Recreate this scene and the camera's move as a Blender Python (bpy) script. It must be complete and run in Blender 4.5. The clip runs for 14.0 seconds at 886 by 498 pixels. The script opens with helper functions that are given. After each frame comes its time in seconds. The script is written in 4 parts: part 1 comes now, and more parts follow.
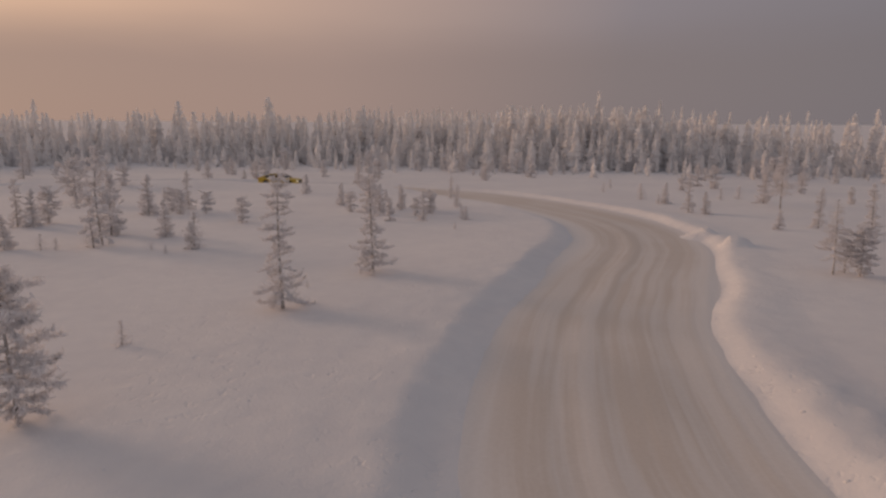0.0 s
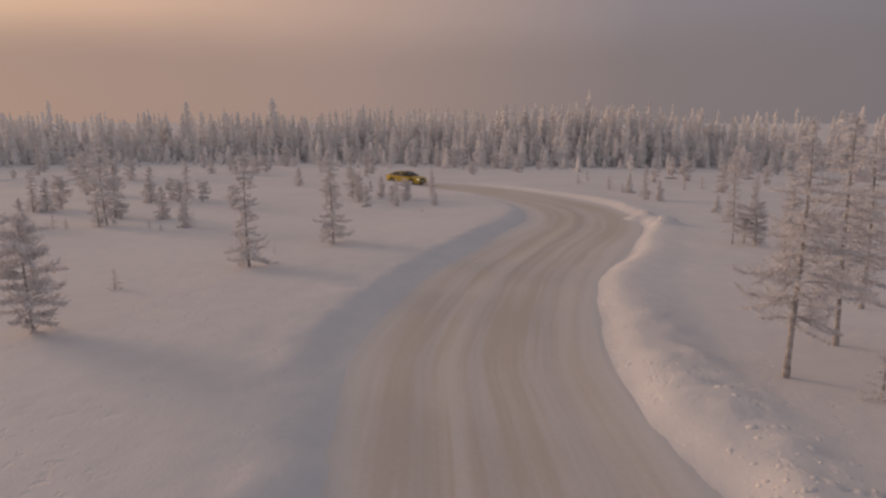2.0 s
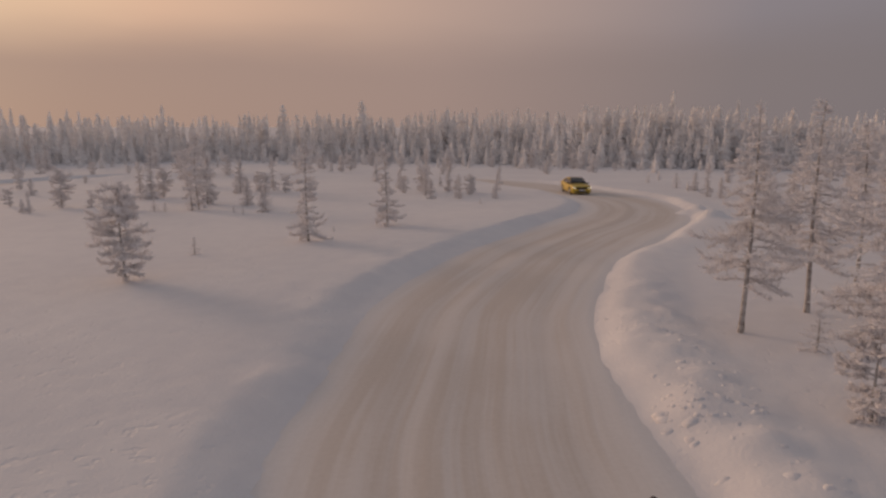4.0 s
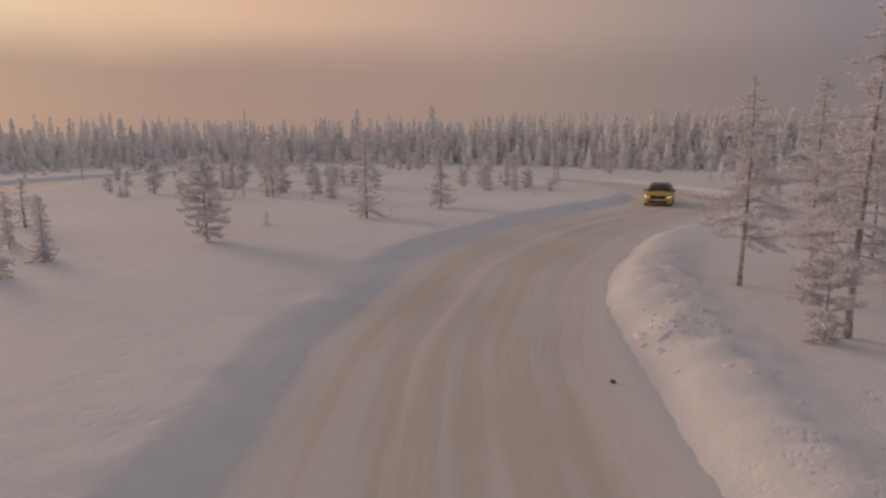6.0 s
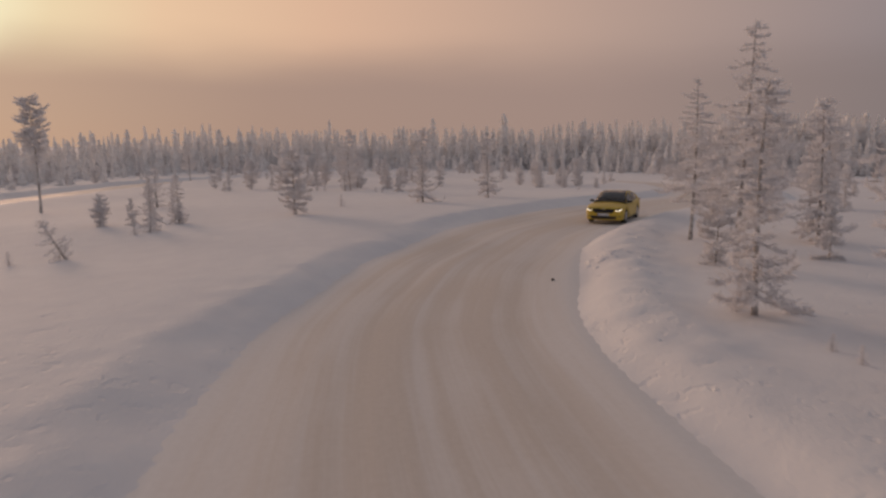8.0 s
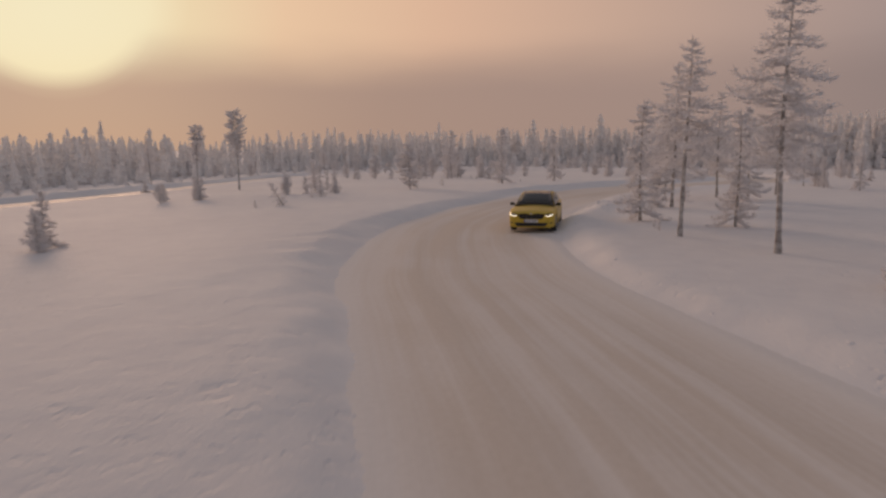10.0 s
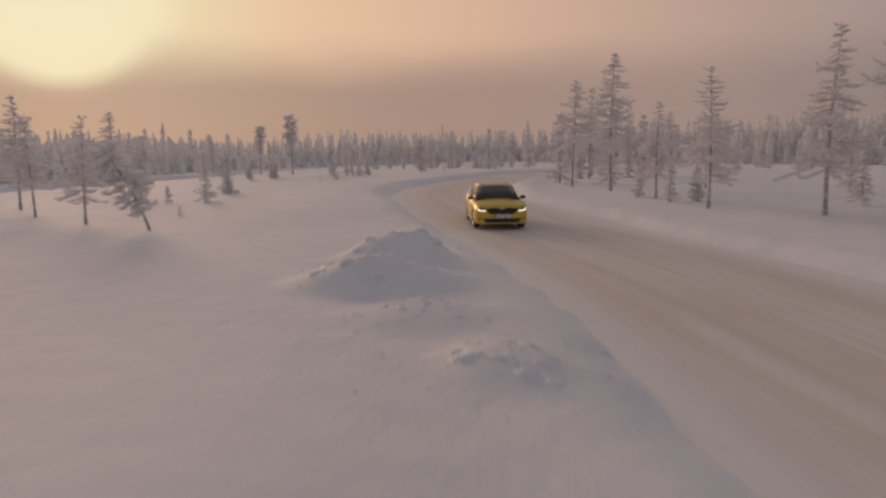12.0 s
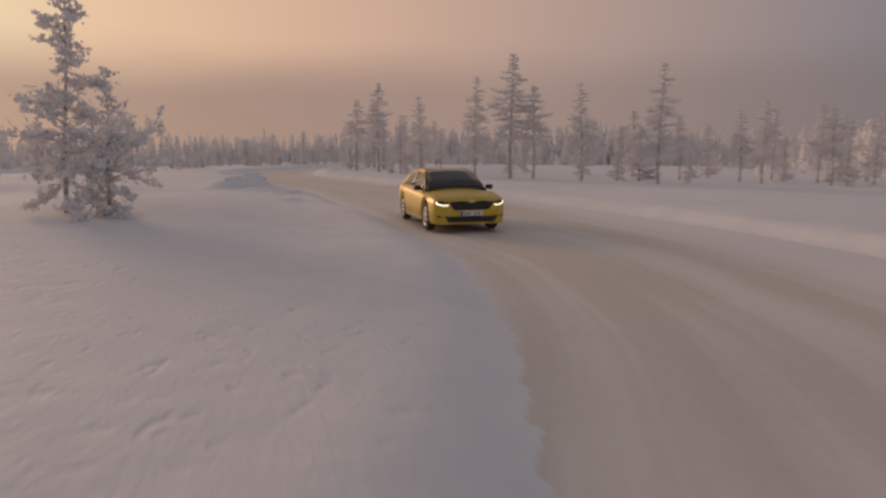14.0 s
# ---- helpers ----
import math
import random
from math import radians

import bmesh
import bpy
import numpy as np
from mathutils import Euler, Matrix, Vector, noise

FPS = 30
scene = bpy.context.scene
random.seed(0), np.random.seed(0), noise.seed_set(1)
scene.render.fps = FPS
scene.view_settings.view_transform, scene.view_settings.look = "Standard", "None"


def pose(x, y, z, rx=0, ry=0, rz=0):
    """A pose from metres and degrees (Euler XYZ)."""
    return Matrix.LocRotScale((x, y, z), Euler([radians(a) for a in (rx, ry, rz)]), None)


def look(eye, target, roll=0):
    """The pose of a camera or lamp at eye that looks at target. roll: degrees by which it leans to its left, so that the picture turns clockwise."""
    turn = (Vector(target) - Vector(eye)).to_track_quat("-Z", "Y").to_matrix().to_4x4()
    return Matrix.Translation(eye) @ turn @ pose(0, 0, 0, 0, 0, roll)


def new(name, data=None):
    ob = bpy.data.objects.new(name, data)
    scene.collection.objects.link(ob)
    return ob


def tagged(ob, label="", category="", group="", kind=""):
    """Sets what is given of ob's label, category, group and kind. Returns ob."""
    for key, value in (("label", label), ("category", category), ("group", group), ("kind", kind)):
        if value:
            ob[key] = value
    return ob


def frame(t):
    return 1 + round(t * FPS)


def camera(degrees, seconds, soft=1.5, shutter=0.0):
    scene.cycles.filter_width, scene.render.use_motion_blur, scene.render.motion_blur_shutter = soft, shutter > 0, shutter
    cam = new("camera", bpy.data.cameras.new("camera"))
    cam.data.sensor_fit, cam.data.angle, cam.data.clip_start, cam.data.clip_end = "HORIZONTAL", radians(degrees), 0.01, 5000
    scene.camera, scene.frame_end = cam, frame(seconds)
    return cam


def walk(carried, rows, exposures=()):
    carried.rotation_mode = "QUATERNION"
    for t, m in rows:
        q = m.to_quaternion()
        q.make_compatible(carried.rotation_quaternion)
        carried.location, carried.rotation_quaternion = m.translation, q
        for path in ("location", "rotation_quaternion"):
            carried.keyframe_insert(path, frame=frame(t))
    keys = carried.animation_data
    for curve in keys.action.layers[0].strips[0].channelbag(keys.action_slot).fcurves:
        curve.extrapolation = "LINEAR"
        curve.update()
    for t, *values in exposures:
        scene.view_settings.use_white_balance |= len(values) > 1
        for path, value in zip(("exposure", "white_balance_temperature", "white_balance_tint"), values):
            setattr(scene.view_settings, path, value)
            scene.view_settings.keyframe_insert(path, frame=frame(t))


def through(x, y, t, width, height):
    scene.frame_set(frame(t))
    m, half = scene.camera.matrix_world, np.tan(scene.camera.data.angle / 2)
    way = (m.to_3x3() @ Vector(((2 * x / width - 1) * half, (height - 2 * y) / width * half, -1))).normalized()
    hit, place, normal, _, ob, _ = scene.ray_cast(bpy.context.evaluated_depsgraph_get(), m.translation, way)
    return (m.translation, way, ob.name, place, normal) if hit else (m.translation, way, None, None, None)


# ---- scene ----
cam = camera(66.4, 14.0, soft=2.5, shutter=0.4)
PATH = [
    (0, (1.629, -2.984, 6.137), (1.448, -1.028, 5.764), 0.3),
    (0.5, (2.268, -3.883, 5.97), (2.083, -1.927, 5.596), 0.2),
    (1, (3.177, -5.168, 5.852), (2.99, -3.213, 5.476), -0.1),
    (1.5, (4.159, -6.526, 5.845), (3.965, -4.572, 5.466), -0.3),
    (2, (5.004, -7.468, 5.72), (4.788, -5.514, 5.349), -0.0),
    (2.5, (5.778, -8.255, 5.608), (5.496, -6.31, 5.241), -0.1),
    (3, (6.553, -9.004, 5.518), (6.193, -7.071, 5.152), -0.0),
    (3.5, (7.179, -9.59, 5.394), (6.764, -7.667, 5.031), 0.0),
    (4, (7.814, -10.151, 5.219), (7.335, -8.243, 4.86), -0.0),
    (4.2, (8.011, -10.354, 5.186), (7.512, -8.452, 4.823), -0.1),
    (6.3, (10.2, -13.136, 4.073), (9.494, -11.295, 3.74), 0.1),
    (6.5, (10.545, -13.537, 3.962), (9.823, -11.701, 3.633), 0.1),
    (7, (11.507, -14.778, 3.74), (10.734, -12.961, 3.42), 0.1),
    (7.5, (12.619, -16.261, 3.577), (11.787, -14.469, 3.266), 0.0),
    (8, (14.259, -18.275, 3.508), (13.361, -16.514, 3.202), -0.2),
    (8.5, (16.246, -20.719, 3.435), (15.291, -18.988, 3.133), -0.2),
    (9, (18.792, -23.717, 3.32), (17.744, -22.041, 3.017), -0.4),
    (9.2, (19.829, -24.98, 3.282), (18.749, -23.324, 2.979), -0.5),
    (11.3, (30.469, -39.543, 2.86), (29.249, -37.987, 2.564), -0.7),
    (11.5, (31.86, -41.212, 2.865), (30.645, -39.652, 2.567), -0.7),
    (12, (35.259, -45.765, 2.502), (34.08, -44.177, 2.205), -0.7),
    (12.5, (38.238, -49.913, 2.054), (37.111, -48.287, 1.76), -0.6),
    (13, (41.225, -53.268, 1.671), (40.215, -51.567, 1.378), -1.0),
    (13.5, (44.29, -57.716, 1.496), (43.418, -55.939, 1.211), -0.2),
    (14, (47.277, -62.092, 1.626), (46.537, -60.256, 1.343), -0.3),
]
walk(cam, [(t, look(eye, target, roll)) for t, eye, target, roll in PATH])

# ---- sky, sun ----
SUN_AZ, SUN_EL = 65.1, 11.3      # degrees left of +y, and above the horizon
SUN_DIR = Vector((-math.sin(radians(SUN_AZ)) * math.cos(radians(SUN_EL)), math.cos(radians(SUN_AZ)) * math.cos(radians(SUN_EL)), math.sin(radians(SUN_EL))))
sun = new("sun", bpy.data.lights.new("sun", "SUN"))
sun.data.energy, sun.data.angle, sun.data.color = 1.38, radians(18.0), (1.0, 0.62, 0.42)
sun.matrix_world = look((0, 0, 60), Vector((0, 0, 60)) - SUN_DIR)


class Nodes:
    """A short way to wire a node tree."""

    def __init__(self, tree):
        self.t = tree
        tree.nodes.clear()

    def add(self, kind, inputs=None, **props):
        n = self.t.nodes.new(kind)
        for k, v in props.items():
            if k == "operation":
                n.operation = v
            elif k == "blend_type":
                n.blend_type = v
            elif k == "data_type":
                n.data_type = v
            elif k == "sky_type":
                n.sky_type = v
            elif k == "uv_map":
                n.uv_map = v
            elif k == "interpolation_type":
                n.interpolation_type = v
        for k, v in (inputs or {}).items():
            if isinstance(v, bpy.types.NodeSocket):
                self.t.links.new(v, n.inputs[k])
            else:
                n.inputs[k].default_value = v
        return n

    def math(self, op, a, b=0.0, c=0.0):
        return self.add("ShaderNodeMath", {0: a, 1: b, 2: c}, operation=op).outputs[0]

    def ramp(self, fac, stops):
        n = self.t.nodes.new("ShaderNodeValToRGB")
        self.t.links.new(fac, n.inputs[0])
        e = n.color_ramp.elements
        while len(e) < len(stops):
            e.new(0.5)
        for el, (p, c) in zip(e, stops):
            el.position, el.color = p, (*c, 1)
        return n.outputs[0]

    def mix(self, fac, a, b, blend="MIX"):
        n = self.add("ShaderNodeMix", {0: fac, 6: a, 7: b}, data_type="RGBA", blend_type=blend)
        return n.outputs[2]

    def smooth(self, v, lo, hi, to0=0.0, to1=1.0):
        return self.add("ShaderNodeMapRange", {0: v, 1: lo, 2: hi, 3: to0, 4: to1}, interpolation_type="SMOOTHSTEP").outputs[0]


def make_world():
    """Hazy winter sky: a warm veil round the hidden sun over a thin clear-sky dome."""
    world = bpy.data.worlds.new("sky")
    scene.world = world
    world.use_nodes = True
    n = Nodes(world.node_tree)
    co = n.add("ShaderNodeTexCoord").outputs["Generated"]
    way = n.add("ShaderNodeVectorMath", {0: co}, operation="NORMALIZE").outputs[0]
    dot = n.add("ShaderNodeVectorMath", {0: way, 1: tuple(SUN_DIR)}, operation="DOT_PRODUCT").outputs["Value"]
    ang = n.math("DIVIDE", n.math("ARCCOSINE", n.math("MINIMUM", n.math("MAXIMUM", dot, -1.0), 1.0)), math.pi)
    z = n.add("ShaderNodeSeparateXYZ", {0: way}).outputs[2]
    high = n.ramp(ang, [(0.0, (0.84, 0.75, 0.51)), (0.034, (0.85, 0.74, 0.49)), (0.050, (0.80, 0.63, 0.40)), (0.09, (0.78, 0.53, 0.345)), (0.16, (0.69, 0.44, 0.305)), (0.28, (0.46, 0.32, 0.265)), (0.41, (0.245, 0.21, 0.224)), (0.58, (0.17, 0.16, 0.18)), (0.75, (0.33, 0.295, 0.30)), (1.0, (0.50, 0.45, 0.45))])
    low = n.ramp(ang, [(0.0, (0.84, 0.75, 0.51)), (0.031, (0.84, 0.72, 0.46)), (0.040, (0.46, 0.305, 0.23)), (0.14, (0.38, 0.255, 0.207)), (0.28, (0.34, 0.24, 0.21)), (0.41, (0.22, 0.18, 0.18)), (0.58, (0.17, 0.155, 0.17)), (0.75, (0.33, 0.295, 0.30)), (1.0, (0.50, 0.45, 0.45))])
    veil = n.add("ShaderNodeTexNoise", {"Vector": n.add("ShaderNodeVectorMath", {0: way, 1: (2.0, 2.0, 9.0)}, operation="MULTIPLY").outputs[0], "Scale": 1.3, "Detail": 3.0, "Roughness": 0.5}).outputs[0]
    lift = n.math("ADD", z, n.math("MULTIPLY", n.math("SUBTRACT", veil, 0.5), 0.05))
    col = n.mix(n.smooth(lift, 0.07, 0.165), low, high)
    zen = n.mix(n.smooth(z, 0.3, 0.75), col, (0.22, 0.212, 0.235, 1))
    below = n.mix(n.smooth(z, -0.03, 0.0), (0.16, 0.14, 0.14, 1), zen)
    sky = n.add("ShaderNodeTexSky", sky_type="NISHITA")
    sky.sun_disc = False
    sky.sun_elevation, sky.sun_rotation = radians(SUN_EL), radians(-SUN_AZ)
    a = n.add("ShaderNodeBackground", {0: below, 1: 1.0}).outputs[0]
    b = n.add("ShaderNodeBackground", {0: sky.outputs[0], 1: 0.0015}).outputs[0]
    both = n.add("ShaderNodeAddShader", {0: a, 1: b}).outputs[0]
    n.add("ShaderNodeOutputWorld", {0: both})


make_world()


# ---- materials ----
def material(name):
    m = bpy.data.materials.new(name)
    m.use_nodes = True
    return m, Nodes(m.node_tree)


def finish(n, inputs, height=None, strength=0.3, distance=0.02):
    if height is not None:
        inputs = dict(inputs, Normal=n.add("ShaderNodeBump", {"Height": height, "Strength": strength, "Distance": distance}).outputs[0])
    p = n.add("ShaderNodeBsdfPrincipled", inputs)
    n.add("ShaderNodeOutputMaterial", {0: p.outputs[0]})


def noise_of(n, co, scale, detail=4.0, rough=0.55):
    return n.add("ShaderNodeTexNoise", {"Vector": co, "Scale": scale, "Detail": detail, "Roughness": rough}).outputs[0]


def plain(name, color, rough=0.5, metal=0.0, vary=0.12, scale=6.0, **more):
    m, n = material(name)
    co = n.add("ShaderNodeTexCoord").outputs["Object"]
    f = noise_of(n, co, scale)
    dark = tuple(c * (1 - vary) for c in color)
    lite = tuple(min(1, c * (1 + vary)) for c in color)
    col = n.ramp(f, [(0.3, dark), (0.7, lite)])
    finish(n, {"Base Color": col, "Roughness": rough, "Metallic": metal, **{k.replace("_", " "): v for k, v in more.items()}})
    return m


def snow_material():
    m, n = material("snow")
    co = n.add("ShaderNodeNewGeometry").outputs["Position"]
    big = noise_of(n, co, 0.12, 3.0)
    mid = noise_of(n, co, 1.3, 5.0)
    fine = noise_of(n, co, 14.0, 4.0)
    col = n.ramp(n.math("ADD", n.math("MULTIPLY", big, 0.6), n.math("MULTIPLY", mid, 0.4)), [(0.3, (0.74, 0.74, 0.765)), (0.7, (0.86, 0.855, 0.86))])
    h = n.math("ADD", n.math("MULTIPLY", mid, 0.8), n.math("MULTIPLY", fine, 0.22))
    # shallow pits of old tracks and fallen frost, in loose groups
    pits = n.math("MULTIPLY", n.smooth(noise_of(n, co, 3.4, 2.0), 0.57, 0.70), n.smooth(noise_of(n, co, 0.22, 2.0), 0.42, 0.6))
    h = n.math("SUBTRACT", h, n.math("MULTIPLY", pits, 0.3))
    finish(n, {"Base Color": col, "Roughness": 0.8, "Specular IOR Level": 0.1}, h, 0.5, 0.10)
    return m


def road_material():
    """Packed snow polished to tan ice in long wheel tracks that follow the lane."""
    m, n = material("packed_snow_road")
    uv = n.add("ShaderNodeUVMap", uv_map="lane").outputs[0]
    sep = n.add("ShaderNodeSeparateXYZ", {0: uv})
    u, v = sep.outputs[0], sep.outputs[1]
    wob = n.math("MULTIPLY", n.math("SUBTRACT", noise_of(n, n.add("ShaderNodeCombineXYZ", {0: 0.0, 1: v}).outputs[0], 0.06, 2.0), 0.5), 1.6)
    uu = n.math("ADD", u, wob)
    long1 = noise_of(n, n.add("ShaderNodeCombineXYZ", {0: n.math("MULTIPLY", uu, 1.6), 1: n.math("MULTIPLY", v, 0.035)}).outputs[0], 1.0, 3.0, 0.6)
    long2 = noise_of(n, n.add("ShaderNodeCombineXYZ", {0: n.math("MULTIPLY", uu, 3.2), 1: n.math("MULTIPLY", v, 0.06)}).outputs[0], 1.0, 3.0, 0.6)
    patch = noise_of(n, uv, 0.25, 4.0)
    grain = noise_of(n, uv, 9.0, 4.0)
    mid = n.smooth(n.math("ABSOLUTE", n.math("SUBTRACT", u, n.smooth(v, 299, 324, 0.5, -0.9))), 3.5, 1.9)
    wear = n.math("MULTIPLY", n.smooth(n.math("ADD", n.math("MULTIPLY", long1, 0.55), n.math("ADD", n.math("MULTIPLY", long2, 0.3), n.math("MULTIPLY", patch, 0.25))), 0.46, 0.62), mid)
    ice = n.mix(n.math("MULTIPLY", n.math("ADD", wear, n.math("MULTIPLY", mid, 0.75)), 0.37), (0.80, 0.785, 0.775, 1), (0.56, 0.485, 0.405, 1))
    col = n.mix(0.10, ice, n.ramp(grain, [(0.3, (0.5, 0.46, 0.42)), (0.7, (0.9, 0.88, 0.86))]))
    rough = n.math("SUBTRACT", 0.78, n.math("MULTIPLY", wear, 0.22))
    h = n.math("ADD", n.math("MULTIPLY", long2, 0.45), n.math("MULTIPLY", grain, 0.14))
    finish(n, {"Base Color": col, "Roughness": rough, "Specular IOR Level": 0.12}, h, 0.5, 0.05)
    return m


def rime(n, col, through=0.45):
    """Loose frost: it scatters light on as well as back."""
    a = n.add("ShaderNodeBsdfDiffuse", {"Color": col}).outputs[0]
    b = n.add("ShaderNodeBsdfTranslucent", {"Color": col}).outputs[0]
    n.add("ShaderNodeOutputMaterial", {0: n.add("ShaderNodeMixShader", {0: through, 1: a, 2: b}).outputs[0]})


def frost_material():
    """Hoar frost on needles: white rime with grey-green needles showing between."""
    m, n = material("hoar_frost")
    geo = n.add("ShaderNodeNewGeometry")
    rnd = geo.outputs["Random Per Island"]
    f = noise_of(n, geo.outputs["Position"], 9.0, 3.0)
    k = n.math("ADD", n.math("MULTIPLY", rnd, 0.6), n.math("MULTIPLY", f, 0.4))
    col = n.ramp(k, [(0.10, (0.42, 0.41, 0.40)), (0.21, (0.83, 0.825, 0.83)), (0.45, (0.92, 0.915, 0.925)), (0.85, (0.96, 0.95, 0.955))])
    rime(n, col, 0.5)
    return m


def forest_material():
    m, n = material("frosted_forest")
    geo = n.add("ShaderNodeNewGeometry")
    rnd = geo.outputs["Random Per Island"]
    f = noise_of(n, geo.outputs["Position"], 1.6, 4.0, 0.7)
    k = n.math("ADD", n.math("MULTIPLY", rnd, 0.45), n.math("MULTIPLY", f, 0.55))
    col = n.ramp(k, [(0.2, (0.80, 0.78, 0.775)), (0.36, (0.93, 0.915, 0.91)), (0.6, (0.965, 0.955, 0.95))])
    rime(n, col, 0.4)
    return m


def bark_material(name, lo, hi):
    m, n = material(name)
    co = n.add("ShaderNodeTexCoord").outputs["Object"]
    st = n.add("ShaderNodeVectorMath", {0: co, 1: (9.0, 9.0, 2.5)}, operation="MULTIPLY").outputs[0]
    f = noise_of(n, st, 2.0, 5.0, 0.65)
    white = noise_of(n, co, 5.0, 3.0)
    col = n.ramp(f, [(0.3, (0.075, 0.058, 0.05)), (0.6, (0.17, 0.13, 0.11))])
    col = n.mix(n.smooth(white, lo, hi), col, (0.70, 0.69, 0.69, 1))
    finish(n, {"Base Color": col, "Roughness": 0.85}, f, 0.6, 0.02)
    return m


SNOW, ROAD, FROST, FOREST, BARK = snow_material(), road_material(), frost_material(), forest_material(), bark_material("frosted_bark", 0.12, 0.85)
LIMB = bark_material("rimed_limb", 0.0, 0.6)
PAINT = plain("yellow_metallic_paint", (0.58, 0.415, 0.04), 0.45, 0.2, 0.08, 3.0, Coat_Weight=0.3, Coat_Roughness=0.22)
BLACK = plain("black_plastic", (0.018, 0.018, 0.02), 0.45)
GLOSS = plain("gloss_black", (0.012, 0.012, 0.014), 0.15)
RUBBER = plain("snowy_tyre_rubber", (0.035, 0.034, 0.034), 0.8, 0.0, 0.4, 12.0)
ALLOY = plain("silver_alloy", (0.55, 0.54, 0.53), 0.35, 0.9)
LINING = plain("dark_cabin_lining", (0.11, 0.10, 0.095), 0.9)
PLATE = plain("white_plate", (0.75, 0.76, 0.78), 0.45)
BLUE = plain("blue_plate_strip", (0.03, 0.09, 0.42), 0.45)
INK = plain("dark_plate_ink", (0.05, 0.05, 0.06), 0.6)
CHROME = plain("chrome", (0.7, 0.7, 0.7), 0.12, 1.0)
REDLENS = plain("red_lens", (0.35, 0.01, 0.01), 0.15)
STONE = plain("grey_stone", (0.12, 0.11, 0.10), 0.85, 0.0, 0.3)


def glass_material():
    m, n = material("tinted_glass")
    finish(n, {"Base Color": (0.25, 0.25, 0.25, 1), "Roughness": 0.05, "Transmission Weight": 0.8, "IOR": 1.5})
    return m


def lens_material():
    m, n = material("headlight_lens")
    finish(n, {"Base Color": (0.06, 0.06, 0.065, 1), "Roughness": 0.12, "Metallic": 0.2, "Coat Weight": 0.5})
    return m


def glow_material():
    m, n = material("daytime_light")
    finish(n, {"Base Color": (0.9, 0.9, 0.9, 1), "Emission Color": (1.0, 0.86, 0.66, 1), "Emission Strength": 1.8})
    return m


GLASS, LENS, GLOW = glass_material(), lens_material(), glow_material()


# ---- the lane and the lie of the land ----
def spline(points, step=0.5):
    """A smooth line through the points, sampled every step metres."""
    p = [Vector((*q, 0)) for q in points]
    p = [2 * p[0] - p[1]] + p + [2 * p[-1] - p[-2]]
    out = []
    for a, b, c, d in zip(p, p[1:], p[2:], p[3:]):
        k = max(2, int((c - b).length / step))
        for i in range(k):
            t = i / k
            out.append(0.5 * (2 * b + (c - a) * t + (2 * a - 5 * b + 4 * c - d) * t * t + (3 * b - a - 3 * c + d) * t ** 3))
    out.append(p[-2])
    return np.array([(v.x, v.y) for v in out])


LANE = spline([(-24, -60), (-26, -30), (-30, -6), (-37, 10), (-48, 28), (-58, 45), (-58, 60), (-48, 69), (-35, 73), (-23, 72.5), (-12, 69.7), (-5, 65.6), (0.2, 60.4),
               (4.2, 54.4), (7.1, 48), (8.8, 41.2), (8.5, 33.5), (6.3, 25.5), (4.2, 17.5), (3.6, 10), (4.3, 3.5), (5.8, -2.5), (8.2, -8.5), (12.5, -15), (18.5, -21), (25, -27), (31.3, -32.6), (37, -38.7), (42.2, -44.5), (46.2, -49.7), (48.9, -55.9), (50.7, -64), (51.7, -76), (52.5, -100)])
TAN = np.gradient(LANE, axis=0)
TAN /= np.linalg.norm(TAN, axis=1)[:, None]
ARC = np.concatenate([[0], np.cumsum(np.linalg.norm(np.diff(LANE, axis=0), axis=1))])
HALF = 3.9


def wave(x, y, seed=0):
    """Smooth pseudo-random swell between -1 and 1, about one metre per unit."""
    r = np.random.RandomState(seed)
    z = 0
    for k in range(7):
        a, f, ph = r.uniform(0, 6.28), r.uniform(0.6, 1.7), r.uniform(0, 6.28)
        z = z + np.sin(f * (x * np.cos(a) + y * np.sin(a)) + ph + 0.8 * np.sin(0.7 * f * (y * np.cos(a) - x * np.sin(a)) + 2 * ph))
    return z / 4.0


def lane_of(x, y):
    """Distance from the middle of the lane (left of travel is positive) and the way along it."""
    d, s = np.empty_like(x), np.empty_like(x)
    for i in range(0, len(x), 8000):
        dx, dy = x[i:i + 8000, None] - LANE[None, :, 0], y[i:i + 8000, None] - LANE[None, :, 1]
        j = np.argmin(dx * dx + dy * dy, axis=1)
        k = np.arange(len(j))
        ex, ey = dx[k, j], dy[k, j]
        d[i:i + 8000] = np.where(TAN[j, 0] * ey - TAN[j, 1] * ex >= 0, 1, -1) * np.hypot(ex, ey)
        s[i:i + 8000] = ARC[j]
    return d, s


def smoothstep(a, b, x):
    t = np.clip((x - a) / (b - a), 0, 1)
    return t * t * (3 - 2 * t)


def land(x, y):
    """The open bog: level along the road, sinking gently towards the woods."""
    k = np.clip(((x - 5) * 40 + (y - 10) * -70) / 6500.0, 0, 1)
    r = np.hypot(x - 5 - 40 * k, y - 10 + 70 * k)
    z = np.maximum(-0.02 * np.maximum(0, r - 12), -2.0) - 0.35 * np.exp(-((x - 46) ** 2 + (y + 6) ** 2) / 300)
    return z + 0.014 * wave(x * 0.25, y * 0.25, 3) * smoothstep(5.0, 14.0, r)


